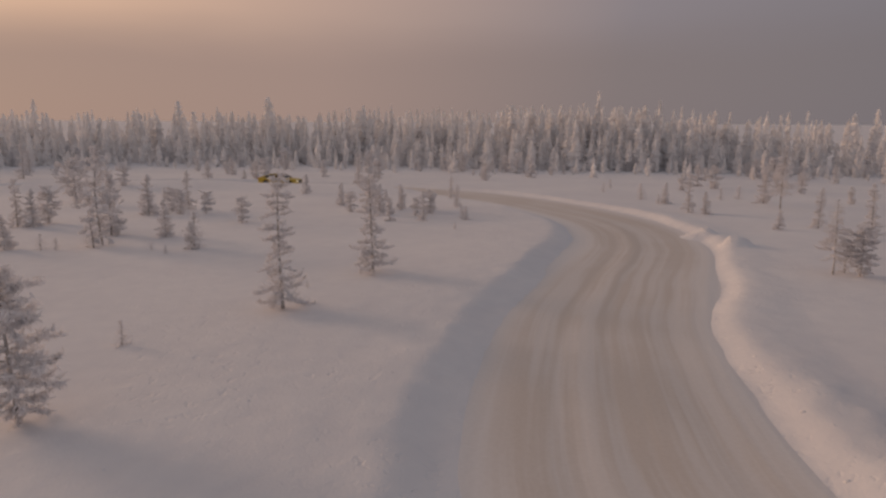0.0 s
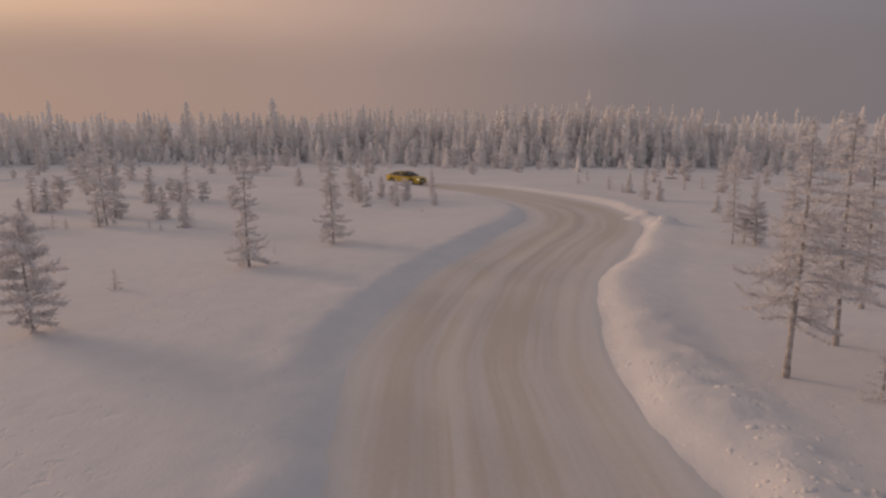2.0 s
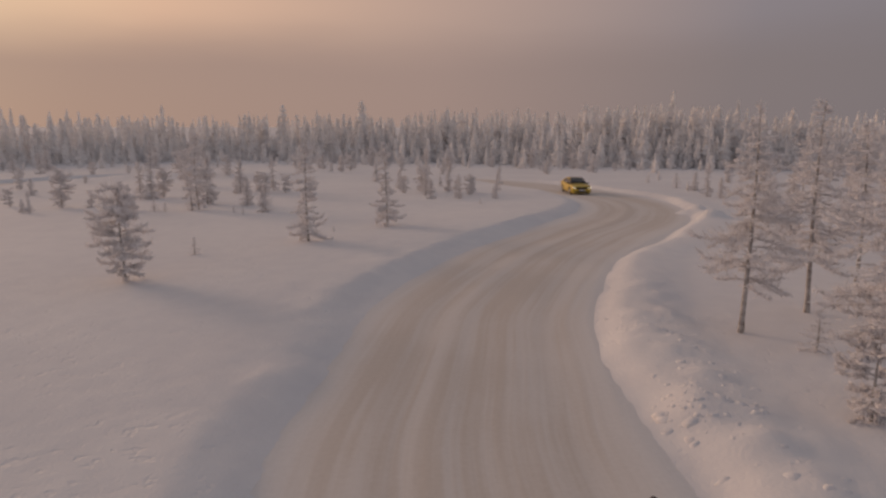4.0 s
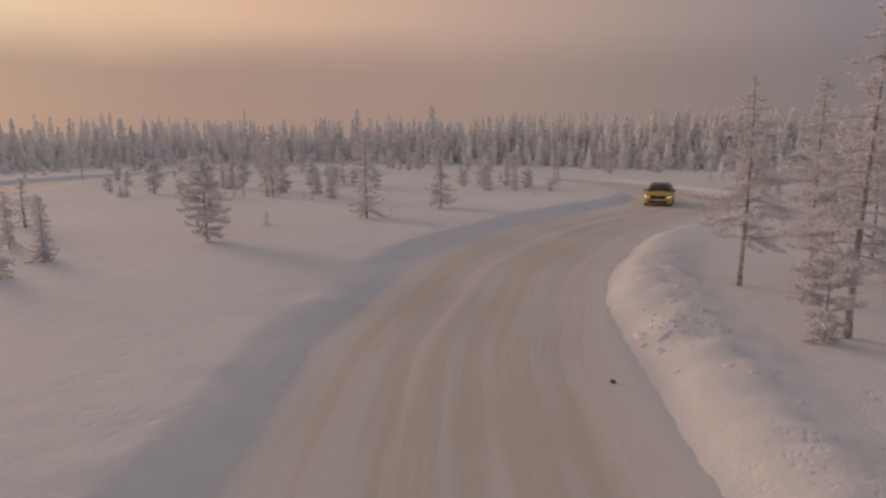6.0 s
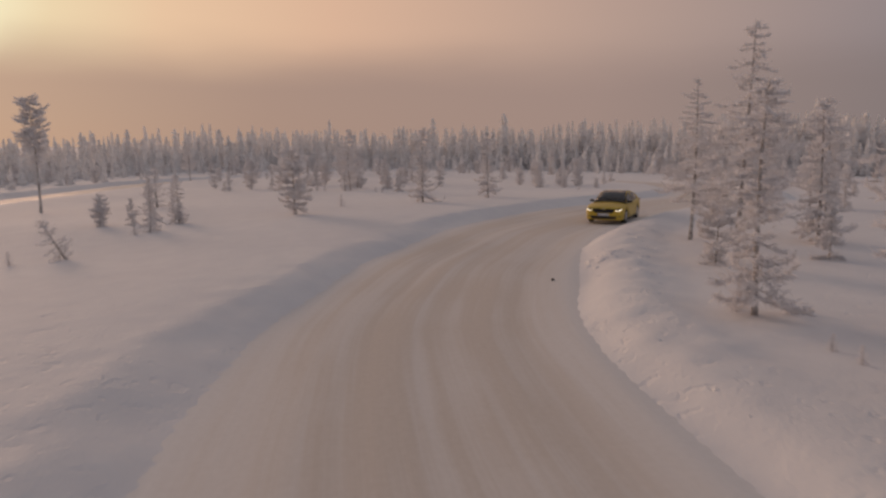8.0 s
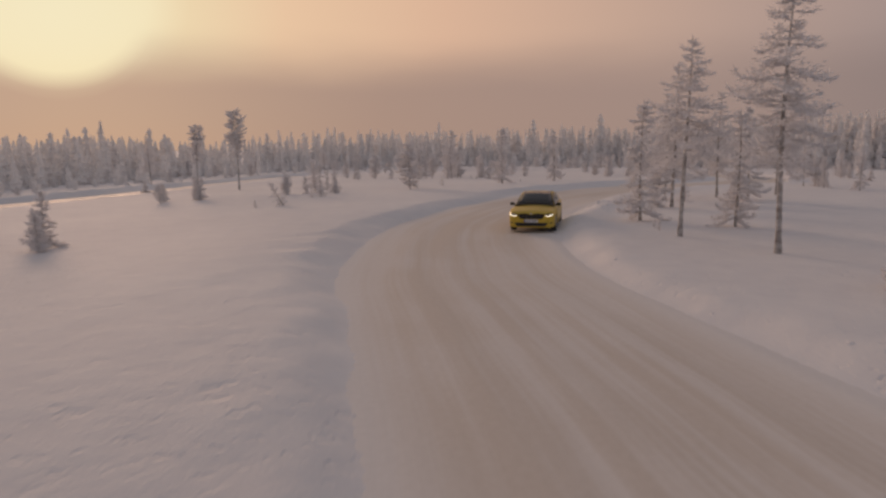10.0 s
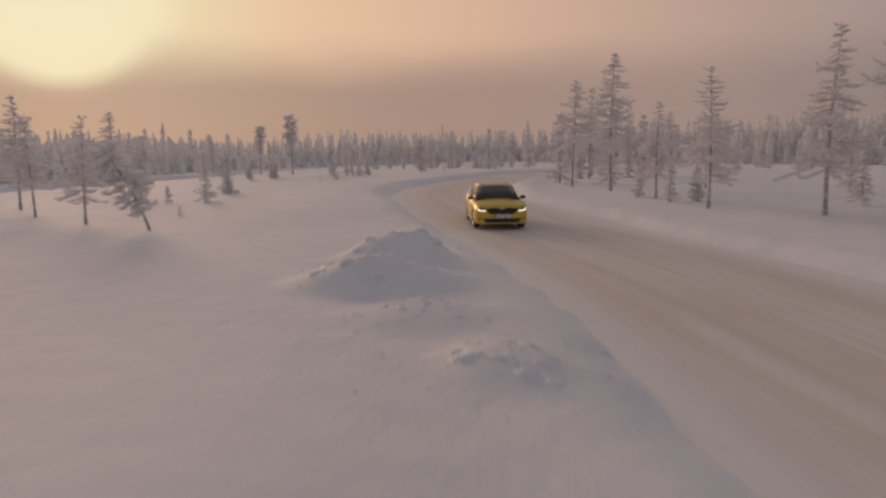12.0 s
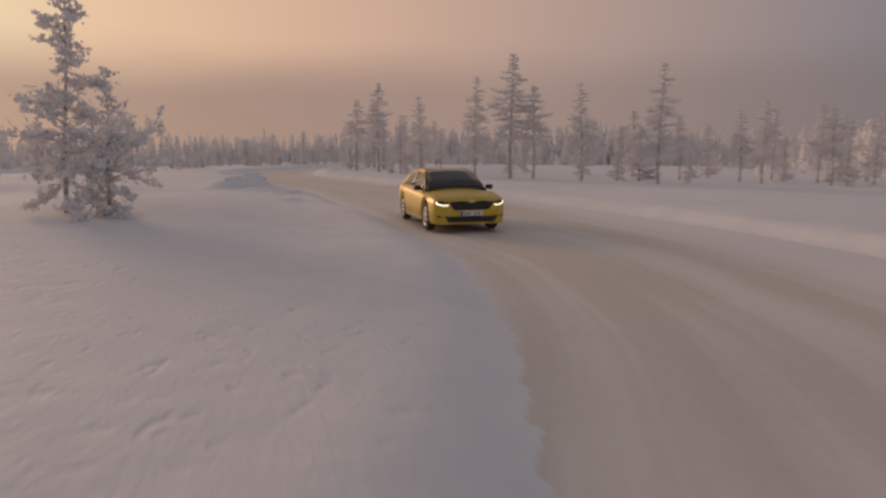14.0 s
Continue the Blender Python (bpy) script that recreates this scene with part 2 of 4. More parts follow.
PILES = ((25.3, -33.9, 1.5, 0.55), (27.0, -36.6, 1.7, 0.55), (25.6, -36.2, 0.7, 0.2), (29.0, -37.9, 1.2, 0.12), (31.3, -39.3, 1.1, 0.14), (34.2, -43.0, 0.6, 0.08), (13.0, 37.6, 1.3, 0.35), (13.9, 33.5, 1.1, 0.3), (9.4, 2.6, 1.0, 0.12))


def ground_height(x, y):
    d, s = lane_of(x, y)
    base = land(x, y)
    near = np.exp(-np.maximum(0, np.abs(d) - 6) / 3.0)
    edge = HALF + 0.28 * wave(x * 0.5, y * 0.5, 5) + np.where(d > 0, 0.05, 0.09) * wave(x * 2.2, y * 2.2, 6)
    edge = edge - np.where(d > 0, 0.0, 0.45) * smoothstep(30.0, 22.0, y) * smoothstep(40.0, 30.0, x)
    e = np.abs(d) - edge
    # ploughed banks: sharper and higher on the outer (left of travel) side
    crest = np.where(d > 0, 0.08, 0.13) * (1 + 0.35 * wave(s * 0.35, np.sign(d) * 9, 7)) + 0.05 * wave(x * 2.5, y * 2.5, 8) * np.exp(-np.maximum(0, e) / 0.9)
    # along the last straight the plough has left hardly any bank
    crest = crest * (1 - 0.95 * smoothstep(12.0, 22.0, x) * smoothstep(30.0, 5.0, y)) * (1 - 0.6 * smoothstep(48, 62, y))
    crest = np.maximum(crest, 0.03) * smoothstep(-26.0, -14.0, x)
    # deep ploughed banks along the far arm
    crest = crest + 0.24 * smoothstep(-24.0, -32.0, x)
    # a taller inner bank along the far sweep of the bend
    crest = crest + np.where(d < 0, 0.36, 0.0) * smoothstep(58, 65, y) * smoothstep(2.0, -5.0, x) * 1.3
    # a heaped, broken crest on the outer side of the near bend
    heap = np.where(d > 0, 1.0, 0.0) * smoothstep(-10.0, -4.0, y) * smoothstep(17.0, 9.0, y)
    crest = crest + 0.03 * heap
    bank = crest * smoothstep(0.0, np.where(d > 0, 1.2, 0.5), e) * (1 - smoothstep(np.where(d > 0, 1.3, 1.0), np.where(d > 0, 3.0, 9.0), e))
    cut = -0.27 * (1 - smoothstep(np.where(d > 0, 0.0, -0.85), np.where(d > 0, 0.9, 0.12), e))
    rough = 0.04 * wave(x * 3.1, y * 3.1, 9) * np.exp(-np.maximum(0, e) / 1.2) * smoothstep(0.05, 0.5, e)
    rough = rough + heap * 0.17 * np.abs(wave(x * 3.7, y * 3.7, 19)) * np.exp(-((e - 1.7) / 0.7) ** 2)
    swell = 0.007 * wave(x * 0.9, y * 0.9, 10) * smoothstep(0.5, 2.0, e)
    # a narrow broken windrow half way up the left-hand bank
    row = 0.075 * np.exp(-((d + 3.0 + 0.12 * wave(s * 0.3, s * 0, 16)) / 0.2) ** 2) * smoothstep(0.0, 0.5, wave(s * 0.18, s * 0 + 3, 17) + 0.3) * smoothstep(-18, -10, y) * smoothstep(30, 20, y) * smoothstep(-20, -12, x)
    # a low rise under the old pines
    rise = 0.44 * np.exp(-((x - 31) ** 2 + (y + 48.5) ** 2) / 40.0) * smoothstep(0.6, 4.0, e)
    z = base + bank + cut + rough + row + rise + swell * (0.4 + 0.6 * near)
    for px, py, r, h in PILES:
        q = np.hypot(x - px, y - py) / (r * (1 + 0.22 * wave(x * 1.3, y * 1.3, 14)))
        z = z + h * (1 - smoothstep(0.15, 1.0, q)) * (1 + 0.3 * wave(x * 2.0, y * 2.0, 15) + 0.22 * np.abs(wave(x * 4.2, y * 4.2, 18)))
    return z


def axis(lo, hi, step, far, pre=None):
    """Even steps between lo and hi, wider ones from pre to lo, growing to far on both sides."""
    mid = list(np.arange(lo, hi, step))
    wide = step if pre is None else 0.6
    if pre is not None:
        mid = list(np.arange(pre, lo - 0.1, wide)) + mid
        lo = pre
    out, s = [hi], step
    while out[-1] < far:
        s *= 1.13
        out.append(out[-1] + s)
    back, s = [lo - wide], wide
    while back[-1] > -far:
        s *= 1.13
        back.append(back[-1] - s)
    return np.array(back[::-1] + mid + out)


def mesh_object(name, verts, faces, mat, parent=None, smooth=True):
    me = bpy.data.meshes.new(name)
    me.from_pydata([tuple(v) for v in verts], [], faces)
    me.materials.append(mat)
    me.polygons.foreach_set("use_smooth", [smooth] * len(me.polygons))
    me.update()
    ob = new(name, me)
    ob.parent = parent
    return ob


def make_ground():
    xs, ys = axis(-9, 52, 0.26, 2200, -66), axis(-60, 76, 0.26, 2200)
    X, Y = np.meshgrid(xs, ys)
    Z = ground_height(X.ravel(), Y.ravel())
    v = np.stack([X.ravel(), Y.ravel(), Z], 1)
    w, h = len(xs), len(ys)
    i = (np.arange(h - 1)[:, None] * w + np.arange(w - 1)[None, :]).ravel()
    f = np.stack([i, i + 1, i + w + 1, i + w], 1)
    ob = mesh_object("ground", v, f.tolist(), SNOW)
    return tagged(ob, "wide level bog under untouched pinkish white snow", "snow field", kind="structure")


def make_road():
    us = np.linspace(-HALF - 0.35, HALF + 0.35, 85)
    n = np.stack([-TAN[:, 1], TAN[:, 0]], 1)
    P = LANE[:, None, :] + n[:, None, :] * us[None, :, None]
    x, y = P[..., 0].ravel(), P[..., 1].ravel()
    u = np.tile(us, len(LANE))
    v = np.repeat(ARC, len(us))
    z = land(x, y) - 0.235 + 0.016 * wave(u * 3.3, v * 0.05, 11) + 0.012 * wave(u * 1.1, v * 0.2, 12) - 0.05 * smoothstep(HALF - 0.3, HALF + 0.35, np.abs(u))
    k = len(us)
    i = (np.arange(len(LANE) - 1)[:, None] * k + np.arange(k - 1)[None, :]).ravel()
    ob = mesh_object("road", np.stack([x, y, z], 1), np.stack([i, i + 1, i + k + 1, i + k], 1)[:, ::-1].tolist(), ROAD)
    me = ob.data
    uv = me.uv_layers.new(name="lane")
    idx = np.empty(len(me.loops), dtype=np.int32)
    me.loops.foreach_get("vertex_index", idx)
    uv.data.foreach_set("uv", np.stack([u[idx], v[idx]], 1).ravel())
    return tagged(ob, "winding ice road of packed snow with tan wheel tracks", "ice road", kind="structure")


make_ground()
make_road()


# ---- trees ----
OCT = np.array([(1, 0, 0), (-1, 0, 0), (0, 1, 0), (0, -1, 0), (0, 0, 1), (0, 0, -1)], float)
OCT_F = [(0, 2, 4), (2, 1, 4), (1, 3, 4), (3, 0, 4), (2, 0, 5), (1, 2, 5), (3, 1, 5), (0, 3, 5)]


def tube(verts, faces, pts, radii, sides):
    start = len(verts)
    for i, (p, r) in enumerate(zip(pts, radii)):
        way = (pts[min(i + 1, len(pts) - 1)] - pts[max(i - 1, 0)]).normalized()
        a = way.orthogonal().normalized()
        b = way.cross(a)
        for k in range(sides):
            t = 2 * math.pi * k / sides
            verts.append(p + a * (r * math.cos(t)) + b * (r * math.sin(t)))
    for i in range(len(pts) - 1):
        for k in range(sides):
            q = start + i * sides
            faces.append((q + k, q + (k + 1) % sides, q + sides + (k + 1) % sides, q + sides + k))


SPIKE = np.array([(1, 0, 0.1), (-0.9, 0.9, -0.5), (-0.9, -0.9, -0.5), (-0.6, 0, 1)], float)
SPIKE_F = [(0, 1, 2), (0, 3, 1), (0, 2, 3), (1, 3, 2)]


def tufts(items, rng, form=OCT, faces=OCT_F):
    """Frosted needle tufts: lumpy spindles, each from (place, direction, length, thickness)."""
    V, F = [], []
    for p, way, ln, th in items:
        a = way.normalized()
        b = a.orthogonal().normalized()
        c = a.cross(b)
        m = np.array([a, b, c])
        j = form * rng.uniform(0.7, 1.3, (len(form), 1)) * np.array([ln / 2, th / 2, th / 2])
        base = len(V)
        V.extend((j @ m + np.array(p)).tolist())
        F.extend([tuple(base + q for q in f) for f in faces])
    return V, F


def grow(seed, height, bare, reach, whorls, per, rise, sag, lump, shape, lean=0.0, twig=0.4, bend=0.03, gaps=0.1, wild=0.0, clump=False):
    """Trunk, limbs and frosted crown of one conifer."""
    rng = np.random.RandomState(seed)
    ph = rng.uniform(0, 6.28)

    def spine(t):
        return Vector((bend * height * math.sin(2.2 * t + ph) * t + lean * height * t * t, bend * height * math.cos(1.7 * t + ph) * t, height * t))

    tv, tf = [], []
    r0 = 0.0078 * height + 0.014
    ts = [0, 0.02, 0.06] + [0.1 + 0.09 * i for i in range(11)]
    ts = [t for t in ts if t < 1]
    tube(tv, tf, [spine(t) - Vector((0, 0, 0.25 if t == 0 else 0)) for t in ts], [r0 * (1.25 if t < 0.03 else 1) * (1 - t) ** 0.9 + 0.008 for t in ts], 8)
    lv, lf, items = [], [], []
    spin = rng.uniform(0, 6.28)
    for w in range(whorls * per):
        if rng.uniform() < gaps:
            continue
        # limbs climb the trunk in an uneven spiral, each sagging and turning up again at its tip
        az = spin + 2.4 * w + rng.uniform(-0.7, 0.7)
        t = min(0.985, max(bare, bare + (0.985 - bare) * (w + rng.uniform(-2.0, 2.0)) / (whorls * per)))
        k = (t - bare) / (1 - bare)
        ln = max(0.09, reach * shape(k) * rng.uniform(0.5 - 0.3 * wild, 1.15 + 0.3 * wild))
        out = Vector((math.cos(az), math.sin(az), 0))
        side = Vector((-out.y, out.x, 0))
        up = rise * (0.3 + 1.4 * k) + rng.uniform(-0.3, 0.3) * (2.0 if clump else 1.0)
        root, droop, curl, sway = spine(t), sag * (1.1 - 0.6 * k) * rng.uniform(0.7, 1.3), rng.uniform(0.45, 1.0), rng.uniform(-0.22, 0.22)
        pts = []
        for i in range(6):
            q = i / 5
            pts.append(root + out * (ln * q * (1 - 0.08 * q)) + Vector((0, 0, ln * (up * q - droop * q * q + curl * droop * q ** 4))) + side * (ln * (sway * q * q + 0.05 * math.sin(5 * q + az))))
        rad = 0.005 + 0.011 * ln
        tube(lv, lf, pts, [rad * (1 - 0.8 * i / 5) for i in range(6)], 3)

        def on(q):
            x = min(q, 0.999) * 5
            j = int(x)
            return pts[j].lerp(pts[j + 1], x - j), (pts[j + 1] - pts[j]).normalized()

        if clump:
            for i in range(max(2, int(ln / 0.13))):
                p, along = on(0.3 + 0.72 * rng.uniform())
                p = p + Vector((rng.normal(0, 0.08), rng.normal(0, 0.08), rng.normal(0.02, 0.05)))
                size = rng.uniform(0.07, 0.2)
                items.append((p, Vector((rng.uniform(-1, 1), rng.uniform(-1, 1), rng.uniform(-0.4, 0.2))), size * 1.4, size))
                for h in range(2):
                    items.append((p + Vector(rng.uniform(-0.12, 0.12, 3)), Vector(rng.uniform(-1, 1, 3)), size * 0.8, size * 0.5))
        nt = max(3, int(ln / (0.15 if clump else 0.085)))
        for i in range(nt):
            q = min(1.0, 0.16 + 0.84 * (i + rng.uniform(0, 0.9)) / nt)
            p, along = on(q)
            for h in range(2):
                items.append((p + Vector(rng.uniform(-0.025, 0.025, 3)), along + Vector(rng.uniform(-0.7, 0.7, 3)), rng.uniform(0.10, 0.18) * (0.6 + lump), rng.uniform(0.025, 0.045) * (0.6 + lump)))
            for sgn in (-1, 1, 0):
                tl = (twig * ln * (1.1 - q) + 0.10) * rng.uniform(0.4, 1.25)
                if sgn == 0:
                    tl *= 0.6
                way = (along * 0.7 + side * sgn * rng.uniform(0.4, 1.0) + Vector((0, 0, rng.uniform(-0.5, 0.6) if sgn else rng.choice([-0.8, 0.8])))).normalized()
                m = max(1, int(tl / (0.14 if clump else 0.085)))
                for h in range(m):
                    f = (h + 0.6) / m
                    c = p + way * (tl * f) + Vector((0, 0, 0.3 * tl * f * f))
                    items.append((c, way + Vector(rng.uniform(-0.6, 0.6, 3)), rng.uniform(0.09, 0.17) * (0.6 + lump), rng.uniform(0.022, 0.042) * (0.6 + lump)))
    for h in range(10):
        items.append((spine(1.0 - 0.012 * h), Vector((*rng.uniform(-0.5, 0.5, 2), 1)), 0.16, 0.04))
    cv, cf = tufts(items, rng) if clump else tufts(items, rng, SPIKE, SPIKE_F)
    own = len(tv)
    return tv + lv, tf + [tuple(i + own for i in f) for f in lf], len(tf), cv, cf


def column(k):
    return (0.16 + 0.84 * (1 - k) ** 0.55) * (0.8 + 0.2 * math.sin(9 * k + 1))


def cone(k):
    return (1 - k) ** 0.75 * 0.9 + 0.1


def pine(k):
    return (0.10 + 0.90 * (1 - k) ** 0.95) * (0.72 + 0.28 * min(1, k / 0.3))


def old(k):
    return 0.2 + 0.8 * (1 - k) ** 0.8 * (0.8 + 0.2 * min(1, k / 0.25))


def drum(k):
    return 0.35 + 0.65 * math.sin(math.pi * (0.18 + 0.75 * (1 - k)))


# kind: seeds, height, bare, reach, whorls, per, rise, sag, lump, shape
STOCK = {}


def stock(kind, variant, *a, **k):
    """One unlinked set of meshes, shared by all trees of that look."""
    v, f, bole, cv, cf = grow(*a, **k)
    made = []
    for name, verts, faces, mats in (("trunk", v, f, (BARK, LIMB)), ("crown", cv, cf, (FROST,))):
        me = bpy.data.meshes.new(name)
        me.from_pydata([tuple(p) for p in verts], [], faces)
        for m in mats:
            me.materials.append(m)
        if name == "trunk":
            me.polygons.foreach_set("material_index", [0] * bole + [1] * (len(faces) - bole))
        me.polygons.foreach_set("use_smooth", [name != "crown"] * len(faces))
        made.append((name, me))
    STOCK.setdefault(kind, []).append((a[1], made))


for i in range(4):
    stock("spruce", i, 20 + i, 4.4, 0.05, 1.05, 24, 4, 0.10, 0.55, 0.7, column, twig=0.34, gaps=0.12, wild=0.4)
for i in range(5):
    stock("pine", i, 40 + i, 6.3, 0.2 + 0.04 * i, 1.65, 29, 4, 0.10, 0.5, 0.48, pine, twig=0.36, bend=0.025, gaps=0.2, wild=0.65)
for i in range(4):
    stock("bush", i, 60 + i, 2.6, 0.03, 0.88, 16, 5, 0.22, 0.5, 0.75, drum if i == 3 else cone, twig=0.34, gaps=0.12, wild=0.4)
for i in range(3):
    stock("sapling", i, 70 + i, 1.0, 0.03, 0.5, 8, 5, 0.3, 0.5, 0.0, cone, bend=0.05)
stock("leaning", 0, 80, 2.6, 0.2, 0.75, 15, 4, 0.1, 0.6, 0.8, drum, lean=-0.2, twig=0.3, gaps=0.1)
for i in range(2):
    stock("laden", i, 90 + i, 5.4, 0.13, 1.6, 18, 4, 0.2, 0.8, 0.9, old, twig=0.36, bend=0.08, gaps=0.12, wild=0.8, clump=True)
stock("drooping", 0, 97, 1.7, 0.04, 1.15, 10, 5, 0.5, 1.0, 0.8, drum, twig=0.4, gaps=0.1, wild=0.5, clump=True)
stock("gnarled", 0, 93, 5.0, 0.4, 1.1, 15, 4, 0.1, 0.6, 0.7, old, twig=0.3, bend=0.03, gaps=0.15, wild=0.8, clump=True)
for i in range(2):
    stock("crowned", i, 95 + i, 6.0, 0.42, 0.85, 20, 5, 0.2, 0.4, 0.9, drum, twig=0.35, bend=0.02, gaps=0.08, wild=0.3)
for i in range(4):
    stock("dwarf", i, 100 + i, 2.0, 0.02, 0.85, 10, 5, 0.2, 0.45, 0.9, drum if i % 2 else cone, twig=0.34, wild=0.3)

LABEL = {
    "spruce": ("slender young conifer feathered with hoar frost to the snow", "conifer"),
    "pine": ("tall thin pine with bare lower trunk and frosted limbs", "pine tree"),
    "bush": ("dense small conifer thickly coated in white frost", "conifer"),
    "sapling": ("tiny frosted sapling poking out of the snow", "sapling"),
    "leaning": ("leaning young conifer bent over by frost", "conifer"),
    "crowned": ("tall pine with a bare trunk and rounded frosted crown", "pine tree"),
    "drooping": ("low snow-laden conifer with drooping boughs", "conifer"),
    "gnarled": ("gnarled pine with bare trunk and snowy drooping crown", "pine tree"),
    "dwarf": ("low frosted conifer half buried in the snow", "conifer"),
    "laden": ("old pine with drooping limbs laden with thick snow", "pine tree"),
}
COUNT = [0]


def tree(kind, x, y, height, turn=None, tilt=0.0, label=""):
    """Stand one tree on the snow."""
    COUNT[0] += 1
    own, parts = STOCK[kind][COUNT[0] % len(STOCK[kind])]
    name = {"pine": "pine_tree", "laden": "pine_tree", "crowned": "pine_tree", "gnarled": "pine_tree", "sapling": "sapling"}.get(kind, "conifer")
    ob = new(name)
    z = float(ground_height(np.array([float(x)]), np.array([float(y)]))[0])
    s = height / own
    wide = s * (1.0 if kind != "pine" else min(1.15, max(0.85, 1.1 - 0.03 * (height - 6))))
    ob.matrix_world = Matrix.LocRotScale((x, y, z), Euler((0, radians(tilt), radians(turn if turn is not None else COUNT[0] * 137.5 % 360))), (wide, wide, s))
    for n, me in parts:
        p = new(n, me)
        p.parent = ob
    words, cat = LABEL[kind]
    return tagged(ob, label or words, cat, "trees on the bog")


# round the bend, left of the road as it comes
tree("spruce", -5.6, 18.0, 4.5)
tree("spruce", -3.7, 23.6, 4.4)
tree("bush", -8.2, 9.1, 3.3)
tree("laden", -19.4, 30.2, 5.1)
tree("bush", -20.9, 33.5, 3.6)
tree("bush", -23.8, 43.0, 2.9)
tree("dwarf", -23.3, 45.5, 1.7)
tree("spruce", -22.6, 46.7, 3.0)
tree("dwarf", -20.1, 44.2, 1.6)
tree("bush", -17.5, 33.2, 2.1)
tree("sapling", -14.1, 29.6, 1.8)
tree("sapling", -19.4, 29.4, 1.5)
tree("spruce", -29.1, 36.7, 3.1)
tree("bush", -28.0, 36.7, 2.4)
tree("bush", -28.1, 38.3, 2.4)
tree("bush", -23.6, 28.5, 1.8)
tree("sapling", -21.7, 28.6, 0.8)
tree("sapling", -20.9, 28.6, 0.6)
tree("bush", -34.2, 50.4, 3.8)
tree("spruce", -61.6, 80.8, 4.9)
tree("bush", -17.4, 60.2, 1.9)
tree("bush", -11.5, 50.3, 1.8)
tree("spruce", -14.5, 70.5, 4.1)
tree("bush", -7.3, 44.1, 2.2)
tree("spruce", -6.5, 49.1, 1.8)
tree("spruce", -3.8, 41.3, 2.0)
tree("sapling", -16.0, 28.9, 0.4)
tree("sapling", -14.8, 28.0, 0.4)
tree("sapling", -8.9, 14.1, 0.7)
tree("spruce", -3.2, 56.6, 2.0)
tree("sapling", -1.3, 42.5, 0.8)
tree("sapling", -5.7, 21.1, 0.3)
tree("dwarf", -8.6, 47.3, 2.2)
tree("dwarf", -6.2, 47.7, 1.6)
tree("dwarf", -3.8, 45.3, 1.6)
tree("dwarf", -1.0, 41.8, 0.9)
tree("sapling", -1.4, 37.5, 0.4)
tree("spruce", -2.1, 48.9, 1.8)
tree("dwarf", -9.8, 46.0, 1.4)
tree("dwarf", -6.0, 41.0, 1.5)
tree("dwarf", -4.6, 43.8, 1.3)
tree("dwarf", -3.8, 46.6, 1.3)
tree("dwarf", -21.8, 43.7, 1.7)
tree("dwarf", -14.0, 29.1, 1.4)
# beyond the outer bank
tree("pine", 11.15, 7.9, 5.8)
tree("pine", 13.3, 10.4, 5.9)
tree("sapling", 11.5, 67.0, 1.0)
tree("sapling", 12.9, 71.8, 1.0)
tree("sapling", 13.8, 59.5, 1.4)
tree("bush", 15.1, 55.7, 1.8)
tree("sapling", 14.5, 55.5, 0.8)
tree("spruce", 15.4, 49.3, 2.8)
tree("bush", 16.3, 48.1, 1.7)
tree("sapling", 21.1, 60.5, 1.0)
tree("sapling", 23.0, 61.5, 1.2)
tree("pine", 23.5, 53.1, 5.1)
tree("bush", 23.8, 57.6, 2.7)
tree("dwarf", 18.6, 40.4, 1.2)
tree("spruce", 21.4, 41.5, 2.6)
tree("pine", 15.4, 26.2, 3.2)
tree("sapling", 16.1, 26.7, 1.0)
tree("spruce", 22.3, 37.0, 3.2)
tree("bush", 16.4, 26.0, 2.1)
tree("pine", 15.7, 14.2, 5.4)
tree("sapling", 12.6, 6.7, 1.0)
tree("pine", 13.0, 3.3, 6.9)
tree("dwarf", 12.5, 2.8, 1.7)
tree("dwarf", 13.4, -0.8, 0.4)
tree("spruce", 13.8, -3.2, 4.8)
tree("spruce", 15.3, 8.8, 5.0)
tree("spruce", 17.0, 24.0, 2.3)
tree("sapling", 15.5, -5.9, 0.3)
tree("spruce", 17.5, -3.4, 4.3)
tree("sapling", 15.1, -5.3, 0.3)
tree("spruce", 19.3, 22.4, 2.7)
# the far arm of the track
tree("crowned", -24.1, 5.9, 6.6)
tree("crowned", -28.0, 4.6, 5.4)
tree("sapling", -6.2, -4.7, 1.4, turn=27, tilt=-35, label="leaning frosted sapling bent over the snow")
tree("spruce", -14.7, 5.7, 2.3)
tree("sapling", -20.3, 10.8, 2.3)
tree("spruce", -11.0, 4.1, 2.3)
tree("sapling", -9.4, 1.2, 0.8)
tree("bush", -14.3, 2.5, 1.4)
tree("spruce", -9.9, 1.7, 2.2)
tree("spruce", -15.5, 7.8, 1.6)
tree("dwarf", -10.8, 4.0, 0.9)
tree("sapling", -9.5, 0.5, 0.6)
tree("pine", -51.9, 42.6, 4.4)
tree("dwarf", -35.1, 30.1, 1.3)
tree("dwarf", -30.6, 26.8, 0.9)
tree("bush", -30.3, 29.9, 2.7)
tree("dwarf", -28.1, 30.3, 1.2)
tree("sapling", -6.9, -6.1, 0.4)
tree("spruce", -29.7, 26.5, 1.5)
tree("bush", -16.3, -6.1, 1.2)
tree("bush", -15.8, -3.4, 1.5)
tree("pine", -46.3, 11.1, 5.4)
